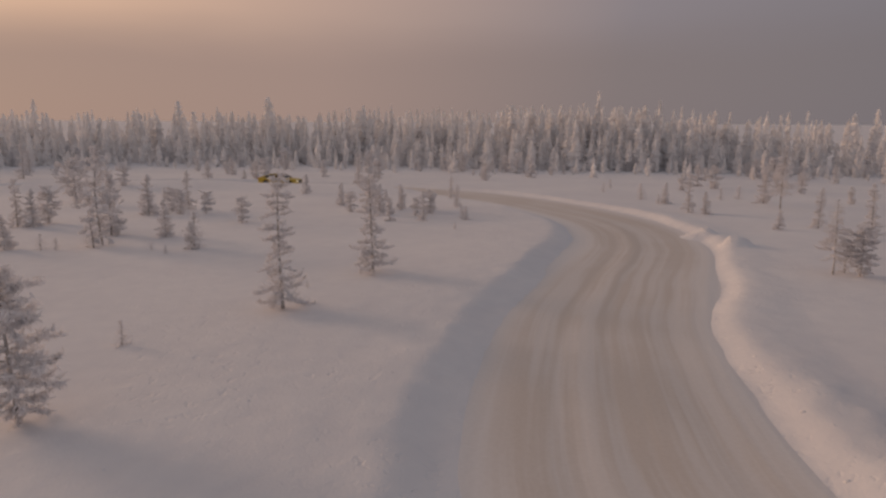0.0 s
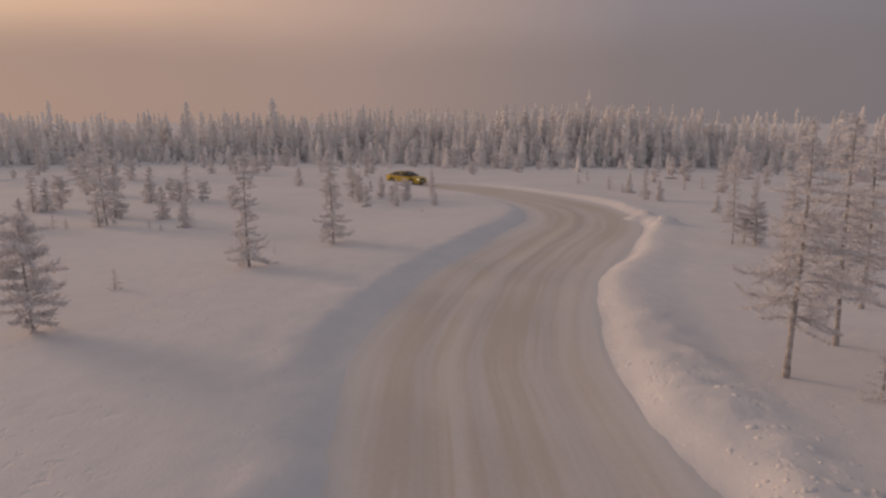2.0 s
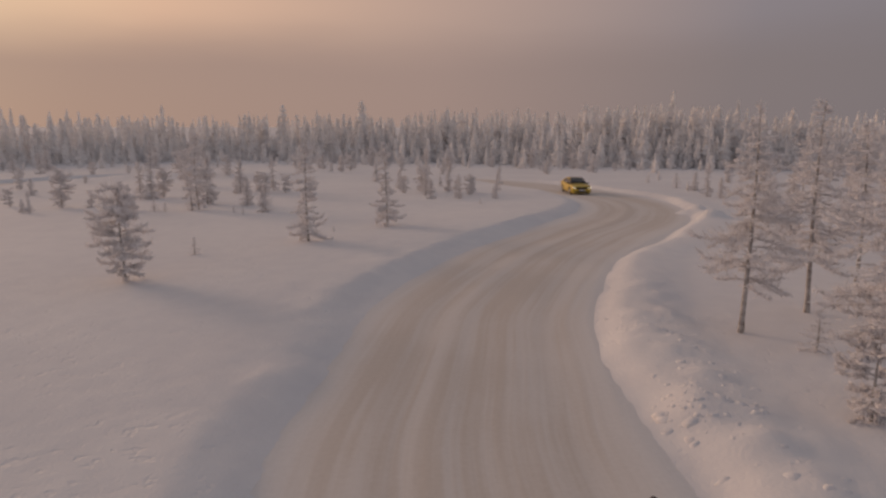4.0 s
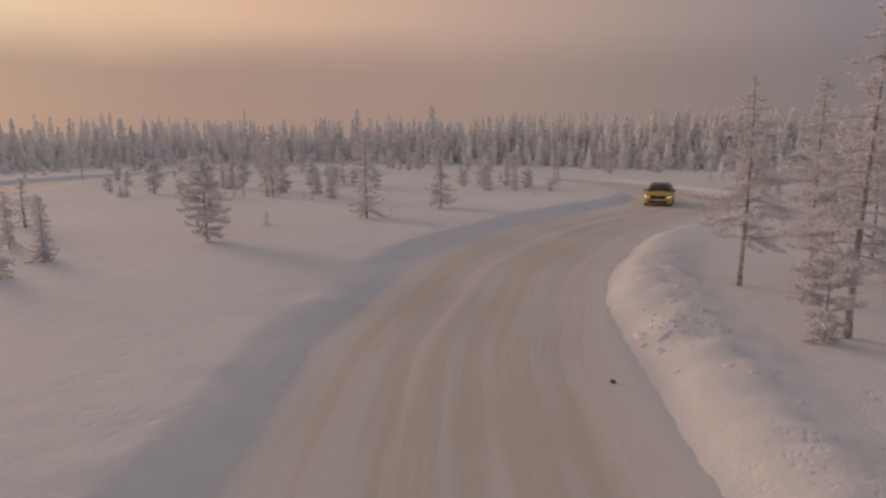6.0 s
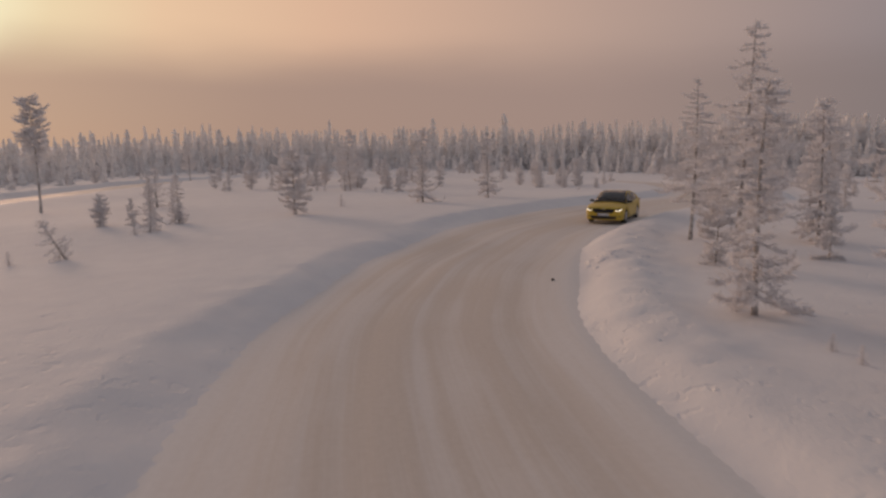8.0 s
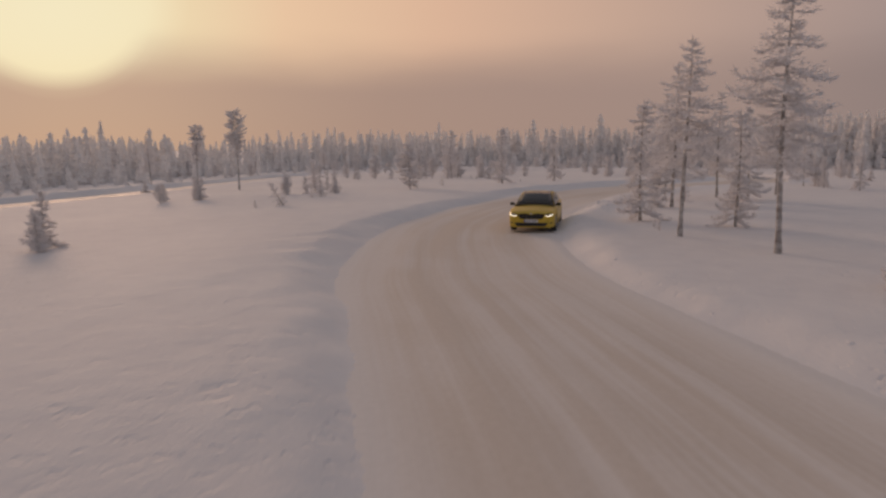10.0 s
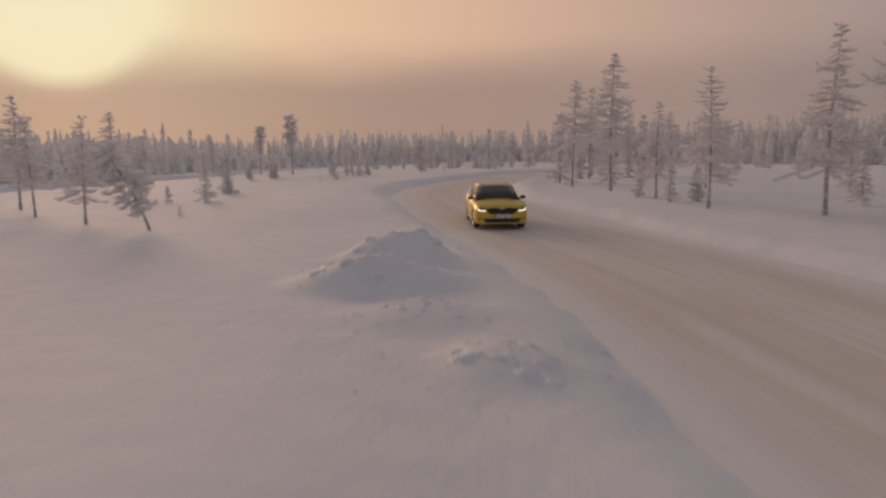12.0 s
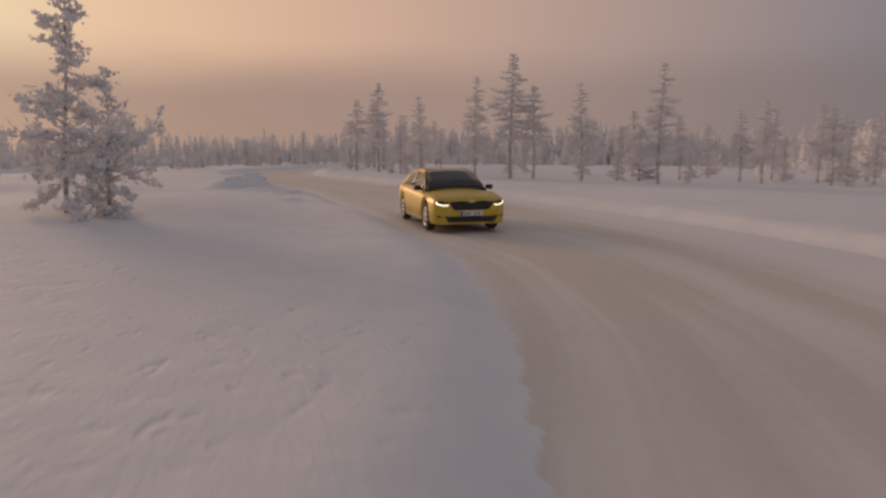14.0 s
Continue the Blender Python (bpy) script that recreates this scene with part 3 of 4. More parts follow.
# stand of pines along the straight
tree("pine", 20.0, -9.2, 7.6)
tree("pine", 16.6, -7.1, 6.5)
tree("dwarf", 15.5, 5.2, 1.6)
tree("pine", 24.0, -13.2, 4.6)
tree("dwarf", 23.1, -13.0, 1.4)
tree("spruce", 25.3, -15.2, 2.1)
tree("bush", 26.2, -14.0, 1.6)
tree("pine", 27.6, -17.4, 5.6)
tree("pine", 31.8, -17.7, 6.8)
tree("spruce", 32.4, -11.2, 3.1)
tree("pine", 34.4, -18.0, 8.2)
tree("pine", 35.8, -17.3, 6.2)
tree("pine", 39.0, -17.1, 6.3)
tree("pine", 44.0, -19.5, 7.1)
tree("spruce", 45.6, -14.7, 3.2)
tree("spruce", 40.8, -13.1, 3.9)
tree("dwarf", 42.0, -10.8, 3.9)
tree("pine", 48.9, -6.1, 5.4)
tree("pine", 50.2, -9.3, 5.9)
tree("spruce", 52.0, -4.4, 3.5)
tree("pine", 54.1, -5.9, 5.7)
tree("pine", 54.3, -10.9, 5.1)
tree("spruce", 54.9, -13.1, 4.1)
tree("pine", 57.0, -9.5, 4.6)
tree("pine", 24.0, -4.8, 3.9)
tree("pine", 40.5, -2.0, 5.6)
tree("pine", 44.5, -4.5, 5.2)
tree("spruce", 46.5, 1.5, 4.6)
tree("pine", 51.5, 0.5, 5.8)
tree("spruce", 56.0, -2.5, 5.0)
tree("pine", 59.5, -5.0, 6.2)
tree("pine", 61.0, -11.0, 5.4)
tree("spruce", 37.0, -6.0, 3.8)
tree("spruce", 31.0, -2.0, 3.4)
# inner side of the straight
tree("pine", -1.3, -31.4, 5.5)
tree("pine", 4.4, -33.1, 4.0)
tree("pine", 11.2, -38.0, 2.4)
tree("pine", 10.2, -33.8, 3.9)
tree("bush", 0.2, -20.4, 1.4)
tree("sapling", 5.5, -25.6, 0.7)
tree("pine", -10.5, -21.7, 5.5)
tree("bush", 0.2, -25.9, 1.8)
tree("dwarf", 2.5, -25.8, 0.8)
tree("spruce", 4.4, -24.8, 2.6)
tree("bush", -0.5, -19.9, 1.9)
tree("sapling", 11.0, -30.5, 0.4)
tree("bush", -17.6, -5.0, 1.2)
tree("bush", -16.5, -3.3, 1.6)
tree("dwarf", -30.8, 1.4, 1.3)
tree("dwarf", -13.8, 2.1, 1.0)
tree("dwarf", -12.8, 3.0, 1.2)
tree("leaning", 14.6, -33.9, 3.1, turn=40, tilt=-14)
tree("laden", 33.7, -51.1, 4.7)
tree("gnarled", 30.2, -46.7, 3.4)
tree("drooping", 34.9, -51.0, 1.7, label="low snow-laden conifer bush under an old pine")


def scatter_dwarfs():
    """Stunted conifers dotted thinly over the open bog, thicker towards the woods."""
    rng = np.random.RandomState(17)
    made = 0
    while made < 130:
        x, y = rng.uniform(-95, 62), rng.uniform(-30, 126)
        d, s = lane_of(np.array([x]), np.array([y]))
        if abs(d[0]) < 6.5 or x > 8 and y < 34 or 8 < x < 17 and y < 60 or x > -14 and y < 52 or x < -45 and y < 5 or -32 < x < -14 and y < 27:
            continue
        far = math.hypot(x - 5, y - 5)
        if rng.uniform() > 0.15 + (far / 130.0) ** 2:
            continue
        tree("dwarf", round(x, 1), round(y, 1), rng.uniform(0.7, 2.6) * (1.3 if far > 90 else 1.0))
        made += 1


scatter_dwarfs()



# ---- the woods round the bog ----
def make_forest():
    rng = np.random.RandomState(5)
    edge = spline([(66, 35), (74, 75), (70, 98), (50, 113), (22, 110), (-10, 117), (-60, 123), (-88, 108), (-106, 80), (-88, 42), (-70, 12), (-52, -25), (-45, -60), (-30, -98), (20, -125), (75, -125), (112, -85), (92, -35), (74, 2), (66, 35)], 1.0)
    tan = np.gradient(edge, axis=0)
    tan /= np.linalg.norm(tan, axis=1)[:, None]
    V, F = [], []
    for depth, gap in ((-20, 9.0), (-15, 6.0), (-11, 3.6), (-7, 2.4), (-4, 1.7), (-2, 1.2), (0, 1.2), (2.5, 1.5), (5.5, 1.7), (9, 1.9), (13, 2.1), (18, 2.4), (25, 2.8), (34, 3.4), (46, 4.2), (62, 5.5), (85, 7.0), (120, 7.5), (165, 9.0)):
        s = 0.0
        while s < len(edge) - 1:
            i = int(s)
            out = Vector((tan[i, 1], -tan[i, 0]))
            q = Vector(edge[i]) + out * (depth + rng.uniform(-1.6, 1.6)) + Vector(rng.uniform(-0.8, 0.8, 2))
            s += gap * rng.uniform(0.6, 1.5)
            if depth == 0 and rng.uniform() < 0.35:
                continue
            x, y = q
            z = float(land(np.array([x]), np.array([y]))[0]) - 0.2
            tall = 10.2 + 1.3 * math.sin(x * 0.043 + 1) + 1.2 * math.sin(y * 0.06) + 0.02 * depth
            if x < -75:
                tall -= 1.6
            if x < -50 and y < 75:
                tall -= 2.0
            if x > -25:
                tall -= 1.2
            if x > 30:
                tall += -1.4 if depth < 18 else 1.0
            h = tall * rng.uniform(0.7, 1.0) * (0.66 if 0 <= depth < 3 else 1.0)
            if depth < 0:
                h = (rng.uniform(1.4, 5.0) if rng.uniform() < 0.75 else rng.uniform(5.0, 8.0)) * (1 + 0.03 * depth)
            if rng.uniform() < 0.07:
                h *= 1.25
            pine_like = rng.uniform() < 0.25
            r = min(1.7, 0.25 + h * rng.uniform(0.085, 0.145))
            low = h * (rng.uniform(0.25, 0.45) if pine_like else rng.uniform(0.04, 0.15))
            b = len(V)
            for k in range(3):
                V.append((x + 0.11 * math.cos(2.1 * k), y + 0.11 * math.sin(2.1 * k), z))
            V.append((x, y, z + h))
            F.extend([(b, b + 1, b + 3), (b + 1, b + 2, b + 3), (b + 2, b, b + 3)])
            tiers = int(12 + h * 0.7) if depth < 30 else 10
            lean_x, lean_y = rng.uniform(-0.03, 0.03, 2)
            for t in range(tiers):
                k = t / tiers
                zz = low + (h - low) * k
                rr = r * ((1 - k) ** 0.8 * 0.95 + 0.08) if not pine_like else r * (0.16 + 0.8 * (1 - k) ** 0.6 * (0.7 + 0.3 * min(1, k / 0.3)))
                rr *= rng.uniform(0.75, 1.25)
                n = 8
                c = len(V)
                V.append((x + lean_x * zz, y + lean_y * zz, z + min(h, zz + (h - low) / tiers * 1.5)))
                a0 = rng.uniform(0, 6.28)
                for j in range(n):
                    a = a0 + 6.283 * j / n
                    e = rr * (rng.uniform(0.75, 1.35) if j % 2 else rng.uniform(0.35, 0.75))
                    V.append((x + lean_x * zz + e * math.cos(a), y + lean_y * zz + e * math.sin(a), z + zz - rr * rng.uniform(0.1, 0.55)))
                F.extend([(c, c + 1 + j, c + 1 + (j + 1) % n) for j in range(n)])
    ob = mesh_object("forest", V, F, FOREST, smooth=False)
    return tagged(ob, "dense frosted conifer forest closing the far side", "forest", kind="stuff")


make_forest()


# ---- the car ----
def part(name, bm, mat, parent, label="", smooth=True):
    me = bpy.data.meshes.new(name)
    bmesh.ops.recalc_face_normals(bm, faces=bm.faces)
    bm.to_mesh(me)
    bm.free()
    me.materials.append(mat)
    me.polygons.foreach_set("use_smooth", [smooth] * len(me.polygons))
    ob = new(name, me)
    ob.parent = parent
    if label:
        ob["label"] = label
    return ob


def box(sx, sy, sz, at=(0, 0, 0), bevel=0.0, turn=(0, 0, 0), segments=2):
    bm = bmesh.new()
    bmesh.ops.create_cube(bm, size=1.0, matrix=pose(*at, *turn) @ Matrix.Diagonal((sx, sy, sz, 1)))
    if bevel:
        bmesh.ops.bevel(bm, geom=bm.edges[:], offset=bevel, segments=segments, affect="EDGES", profile=0.6)
    return bm


def sheet(rows, thick=0.0, closed=False):
    """A surface through rows of points, with thickness if given."""
    bm = bmesh.new()
    grid = [[bm.verts.new(p) for p in r] for r in rows]
    for a, b in zip(grid, grid[1:]):
        for i in range(len(a) - (0 if closed else 1)):
            j = (i + 1) % len(a)
            bm.faces.new((a[i], a[j], b[j], b[i]))
    if thick:
        bmesh.ops.recalc_face_normals(bm, faces=bm.faces)
        bmesh.ops.solidify(bm, geom=bm.faces[:], thickness=thick)
    return bm


def blend(table, x):
    """Smooth value between the rows of a table (x, value)."""
    if x <= table[0][0]:
        return table[0][1]
    for (a, p), (b, q) in zip(table, table[1:]):
        if x <= b:
            t = (x - a) / (b - a)
            t = t * t * (3 - 2 * t) * 0.5 + t * 0.5
            return p + (q - p) * t
    return table[-1][1]


AXLE_F, AXLE_R, WHEEL_R, TREAD = 1.42, -1.42, 0.335, 0.775
WIDTH = [(-2.50, 0.66), (-2.42, 0.77), (-2.1, 0.86), (-1.2, 0.905), (0.8, 0.905), (1.5, 0.895), (1.9, 0.885), (2.1, 0.865), (2.2, 0.835), (2.28, 0.775), (2.33, 0.68)]
BELT = [(-2.5, 0.93), (-2.2, 0.98), (-1.2, 0.955), (0.4, 0.91), (1.2, 0.885), (1.9, 0.845), (2.2, 0.795), (2.33, 0.74)]
DECK = [(-2.5, 0.98), (-2.35, 1.04), (-1.9, 1.05), (0.9, 0.985), (1.4, 0.95), (1.9, 0.895), (2.2, 0.835), (2.33, 0.775)]
SILL = [(-2.5, 0.40), (-2.3, 0.30), (-1.9, 0.24), (0, 0.21), (1.9, 0.21), (2.2, 0.21), (2.33, 0.23)]


def side_bottom(x):
    z = blend(SILL, x)
    for a in (AXLE_F, AXLE_R):
        r = WHEEL_R + 0.065
        if abs(x - a) < r:
            z = max(z, 0.335 + math.sqrt(r * r - (x - a) ** 2))
    return z


def section(x):
    """Half of the body's outline at x, from the sill up to the middle line."""
    w, s, d, b = blend(WIDTH, x), blend(BELT, x), blend(DECK, x), side_bottom(x)
    low = b + 0.06
    mid = max(low + 0.02, 0.52)
    s = max(s, mid + 0.08)
    pts = [(w - 0.05, b), (w - 0.012, low), (w, mid), (w - 0.006, mid + 0.5 * (s - mid)), (w - 0.02, s - 0.075), (w - 0.035, s - 0.045), (w - 0.085, s)]
    d = max(d, s + 0.01)
    for k in (0.8, 0.55, 0.3, 0.0):
        pts.append(((w - 0.085) * k, s + (d - s) * (1 - k * k)))
    return pts


def make_car():
    car = new("car")
    tagged(car, "mustard yellow metallic saloon with glowing daytime lights", "car")
    xs = sorted(set([round(-2.5 + 0.07 * i, 3) for i in range(70)] + [a + r for a in (AXLE_F, AXLE_R) for r in (-0.4, -0.39, -0.37, -0.33, 0.33, 0.37, 0.39, 0.4)] + [2.33]))
    xs = [x for x in xs if x <= 2.33]
    rows = []
    for x in xs:
        h = section(x)
        rows.append([(x, y, z) for y, z in h] + [(x, -y, z) for y, z in h[-2::-1]])
    # close the nose and the tail with sections drawn in
    nose, tail = rows[-1], rows[0]
    mz = 0.46
    rows.append([(2.36, y * 0.93, mz + (z - mz) * 0.86) for x, y, z in nose])
    rows.append([(2.365, y * 0.2, mz + (z - mz) * 0.2) for x, y, z in nose])
    mz = 0.7
    rows.insert(0, [(-2.53, y * 0.93, mz + (z - mz) * 0.9) for x, y, z in tail])
    rows.insert(0, [(-2.535, y * 0.2, mz + (z - mz) * 0.2) for x, y, z in tail])
    body = part("body", sheet(rows), PAINT, car)
    part("underbody", box(4.3, 1.50, 0.42, (-0.05, 0, 0.45), 0.08), BLACK, car, "dark underbody and wheel wells")
    # cabin: dark lining, painted roof and pillars, panes
    roof = [(-2.12, 1.05, 0.67), (-1.75, 1.21, 0.65), (-1.3, 1.325, 0.63), (-0.8, 1.40, 0.615), (-0.2, 1.43, 0.61), (0.2, 1.405, 0.605), (0.42, 1.345, 0.612), (0.75, 1.185, 0.665), (1.1, 0.985, 0.735)]

    def belt_y(x):
        return blend(WIDTH, x) - 0.10

    def glasshouse(x, z, w, inset):
        base = blend(BELT, x) - 0.01
        base = min(base, z - 0.01)
        by, w = belt_y(x) - inset, w - inset
        z -= inset
        half = [(by, base), (by - 0.02, base + 0.25 * (z - base)), (w + (by - w) * 0.32, base + 0.66 * (z - base)), (w + 0.03, z - 0.05 * min(1, (z - base) / 0.3)), (w - 0.03, z - 0.006), (w * 0.5, z + 0.012), (0, z + 0.018)]
        return [(x, y, q) for y, q in half] + [(x, -y, q) for y, q in half[-2::-1]]

    def roof_at(x):
        return blend([(a, b) for a, b, c in roof], x), blend([(a, c) for a, b, c in roof], x)

    cab_x = [-2.12 + 0.115 * i for i in range(29)]
    shell = [glasshouse(x, *roof_at(x), 0.022) for x in cab_x if x <= 1.1]
    part("cabin", sheet(shell), LINING, car, "dark cabin seen through tinted panes")
    top = []
    for x in [-1.32 + 0.085 * i for i in range(20)]:
        top.append([p for p in glasshouse(x, *roof_at(x), 0.0)[3:10]])
    part("roof", sheet(top, 0.02), PAINT, body)
    part("glass_roof", sheet([[(x, y * (roof_at(x)[1] - 0.045), roof_at(x)[0] + 0.006 + 0.018 * (1 - abs(y))) for y in (-1, -0.5, 0, 0.5, 1)] for x in (-1.0, -0.7, -0.4, -0.1, 0.1, 0.26)], 0.012), GLOSS, body, "dark glass roof panel")

    def pillar(name, path, width):
        """A painted strip along points on both sides of the cabin."""
        for sgn in (1, -1):
            r = []
            for x, k in path:
                z, w = roof_at(x)
                g = glasshouse(x, z, w, -0.004)
                pos = k * 3
                i = min(2, int(pos))
                a, b = Vector(g[i]), Vector(g[i + 1])
                p = a.lerp(b, pos - i)
                r.append([(p.x - width / 2, p.y * sgn, p.z), (p.x + width / 2, p.y * sgn, p.z)])
            part(name, sheet(r, 0.018), PAINT, body)

    pillar("windscreen_pillar", [(1.02, 0.0), (0.9, 0.35), (0.72, 0.7), (0.42, 1.0), (0.24, 1.0)], 0.085)
    pillar("centre_pillar", [(-0.28, 0.0), (-0.29, 0.5), (-0.31, 1.0)], 0.07)
    pillar("rear_pillar", [(-2.0, 0.0), (-1.82, 0.5), (-1.55, 0.9), (-1.3, 1.0)], 0.26)

    def pane(name, xa, xb, ka, kb, label="", lift=0.006):
        for sgn in (1, -1):
            r = []
            for i in range(9):
                x = xa + (xb - xa) * i / 8
                z, w = roof_at(x)
                g = glasshouse(x, z, w, -lift)
                row = []
                for k in (ka, 0.35, 0.7, kb):
                    pos = k * 3
                    j = min(2, int(pos))
                    p = Vector(g[j]).lerp(Vector(g[j + 1]), pos - j)
                    row.append((p.x, p.y * sgn, p.z))
                r.append(row)
            part(name, sheet(r, 0.006), GLASS, body, label)

    pane("front_side_window", -0.25, 0.78, 0.08, 0.93)
    pane("rear_side_window", -1.5, -0.34, 0.08, 0.93)
    part("windscreen", sheet([[(x, y * w * f, z + 0.012 + 0.03 * (1 - y * y)) for y in (-1, -0.6, -0.2, 0.2, 0.6, 1)] for x, z, w, f in ((q, *roof_at(q), 0.975) for q in (0.27, 0.42, 0.62, 0.82, 1.06))], 0.008), GLASS, body, "tinted windscreen")
    part("rear_window", sheet([[(x, y * w * 0.86, z + 0.014 + 0.02 * (1 - y * y)) for y in (-1, -0.5, 0, 0.5, 1)] for x, z, w in ((q, *roof_at(q)) for q in (-1.33, -1.6, -1.9, -2.1))], 0.008), GLASS, body)
    for sgn in (1, -1):
        m = box(0.11, 0.19, 0.12, (0.80, sgn * 0.925, 0.985), 0.042, (0, 0, -12 * sgn), 3)
        mirror = part("door_mirror", m, GLOSS, car, "black door mirror")
        part("mirror_arm", box(0.06, 0.12, 0.03, (0.81, sgn * 0.845, 0.945), 0.01), GLOSS, mirror)
        for x in (0.02, -0.98):
            part("door_handle", box(0.19, 0.03, 0.028, (x, sgn * 0.905, 0.80), 0.01), PAINT, car)
        for x0, x1 in ((0.86, 0.86), (-0.28, -0.28), (-1.12, -1.02)):
            part("door_seam", sheet([[(x0 + (x1 - x0) * k - 0.005, sgn * (blend(WIDTH, x0) - 0.0015 + (0.0 if k < 0.6 else -0.006)), z), (x0 + (x1 - x0) * k + 0.005, sgn * (blend(WIDTH, x0) - 0.0015 + (0.0 if k < 0.6 else -0.006)), z)] for k, z in ((0, 0.32), (0.3, 0.52), (0.6, 0.68), (0.85, 0.82))], 0.006), BLACK, body)
        part("side_sill", box(2.0, 0.05, 0.06, (0.0, sgn * 0.865, 0.22), 0.02), BLACK, body)
        part("window_trim", sheet([[(x, sgn * (belt_y(x) + 0.008), blend(BELT, x) + 0.0), (x, sgn * (belt_y(x) + 0.004), blend(BELT, x) + 0.022)] for x in (0.95, 0.5, 0.0, -0.5, -1.0, -1.6)], 0.008), CHROME, body)

    # face: grille, lamps, plate
    def half_width(x, z):
        """Half the body's width at height z, or None above the bonnet."""
        p = section(x)
        if z > p[-1][1]:
            return None
        for (y0, z0), (y1, z1) in zip(p[::-1][:-1], p[::-1][1:]):
            if z1 <= z <= z0:
                return y0 + (y1 - y0) * (z0 - z) / max(1e-6, z0 - z1)
        return p[0][0]

    def nose_x(y, z):
        """How far forward the painted nose reaches at (y, z)."""
        x = 2.36
        while x > 1.6:
            w = half_width(min(x, 2.33), z)
            if w is not None and w * (0.95 if x > 2.33 else 1.0) >= abs(y):
                return x
            x -= 0.01
        return x

    def face(pts, lift, mat, name, parent, label=""):
        """A plate that follows the nose: an outline of (y, z)."""
        bm = bmesh.new()
        f = bm.faces.new([bm.verts.new((0, y, z)) for y, z in pts])
        bmesh.ops.triangulate(bm, faces=[f])
        bmesh.ops.subdivide_edges(bm, edges=bm.edges[:], cuts=2, use_grid_fill=True)
        for v in bm.verts:
            v.co.x = nose_x(v.co.y, v.co.z) + lift
        e = bmesh.ops.extrude_face_region(bm, geom=bm.faces[:])
        bmesh.ops.translate(bm, verts=[v for v in e["geom"] if isinstance(v, bmesh.types.BMVert)], vec=(-0.05, 0, 0))
        return part(name, bm, mat, parent, label, smooth=False)

    grille = face([(-0.52, 0.725), (-0.47, 0.60), (-0.39, 0.54), (0.39, 0.54), (0.47, 0.60), (0.52, 0.725), (0.25, 0.748), (0.13, 0.736), (0.06, 0.708), (0.0, 0.70), (-0.06, 0.708), (-0.13, 0.736), (-0.25, 0.748)], 0.012, GLOSS, "grille", car, "black radiator grille")
    for i in range(11):
        y = -0.375 + 0.075 * i
        part("grille_bar", box(0.012, 0.010, 0.13, (nose_x(y, 0.64) + 0.014, y, 0.635), 0.003), BLACK, grille)
    emblem = bmesh.new()
    bmesh.ops.create_cone(emblem, cap_ends=True, segments=20, radius1=0.036, radius2=0.032, depth=0.016, matrix=pose(nose_x(0, 0.745) + 0.006, 0, 0.745, 0, 70, 0))
    part("emblem", emblem, CHROME, body, "plain round emblem")
    low = face([(-0.64, 0.40), (-0.54, 0.265), (0.54, 0.265), (0.64, 0.40), (0.3, 0.395), (-0.3, 0.395)], 0.012, BLACK, "lower_grille", car, "black lower air intake")
    for i in range(3):
        part("intake_slat", box(0.012, 0.90, 0.010, (2.374, 0, 0.295 + 0.034 * i), 0.003), GLOSS, low)
    plate = part("number_plate", box(0.014, 0.52, 0.112, (2.388, 0, 0.465), 0.003), PLATE, car, "white plate with plain dark bars")
    part("plate_strip", box(0.004, 0.045, 0.106, (2.397, -0.235, 0.465)), BLUE, plate)
    for i, y in enumerate((-0.16, -0.10, -0.04, 0.06, 0.12, 0.18)):
        part("plate_bar", box(0.004, 0.030, 0.060, (2.397, y, 0.465)), INK, plate)
    part("splitter", box(0.12, 1.46, 0.055, (2.285, 0, 0.238), 0.020), PAINT, car, "yellow lip under the air intake")
    for sgn in (1, -1):
        lamp = face([(sgn * y, z) for y, z in ((0.535, 0.735), (0.54, 0.655), (0.66, 0.645), (0.80, 0.676), (0.80, 0.742), (0.68, 0.75))], 0.008, LENS, "headlight", car, "slim headlight with a lit daytime strip")
        face([(sgn * y, z) for y, z in ((0.545, 0.670), (0.545, 0.648), (0.66, 0.638), (0.795, 0.668), (0.802, 0.732), (0.782, 0.730), (0.774, 0.690), (0.66, 0.660))], 0.016, GLOW, "daytime_strip", lamp, "glowing warm white strip")
        for y in (0.61, 0.71):
            face([(sgn * (y + dy), z) for dy, z in ((-0.025, 0.685), (0.025, 0.685), (0.025, 0.725), (-0.025, 0.725))], 0.013, BLACK, "lamp_unit", lamp)
        face([(sgn * y, z) for y, z in ((0.67, 0.365), (0.67, 0.40), (0.80, 0.415), (0.79, 0.375))], 0.008, LENS, "fog_light", car, "small fog light in a dark recess")
        part("tail_light", box(0.10, 0.36, 0.13, (-2.46, sgn * 0.62, 0.86), 0.03, (0, 0, 14 * sgn)), REDLENS, car, "red tail light")
    part("rear_bumper", box(0.10, 1.40, 0.16, (-2.47, 0, 0.42), 0.03), BLACK, car)
    # wheels
    wheels = []
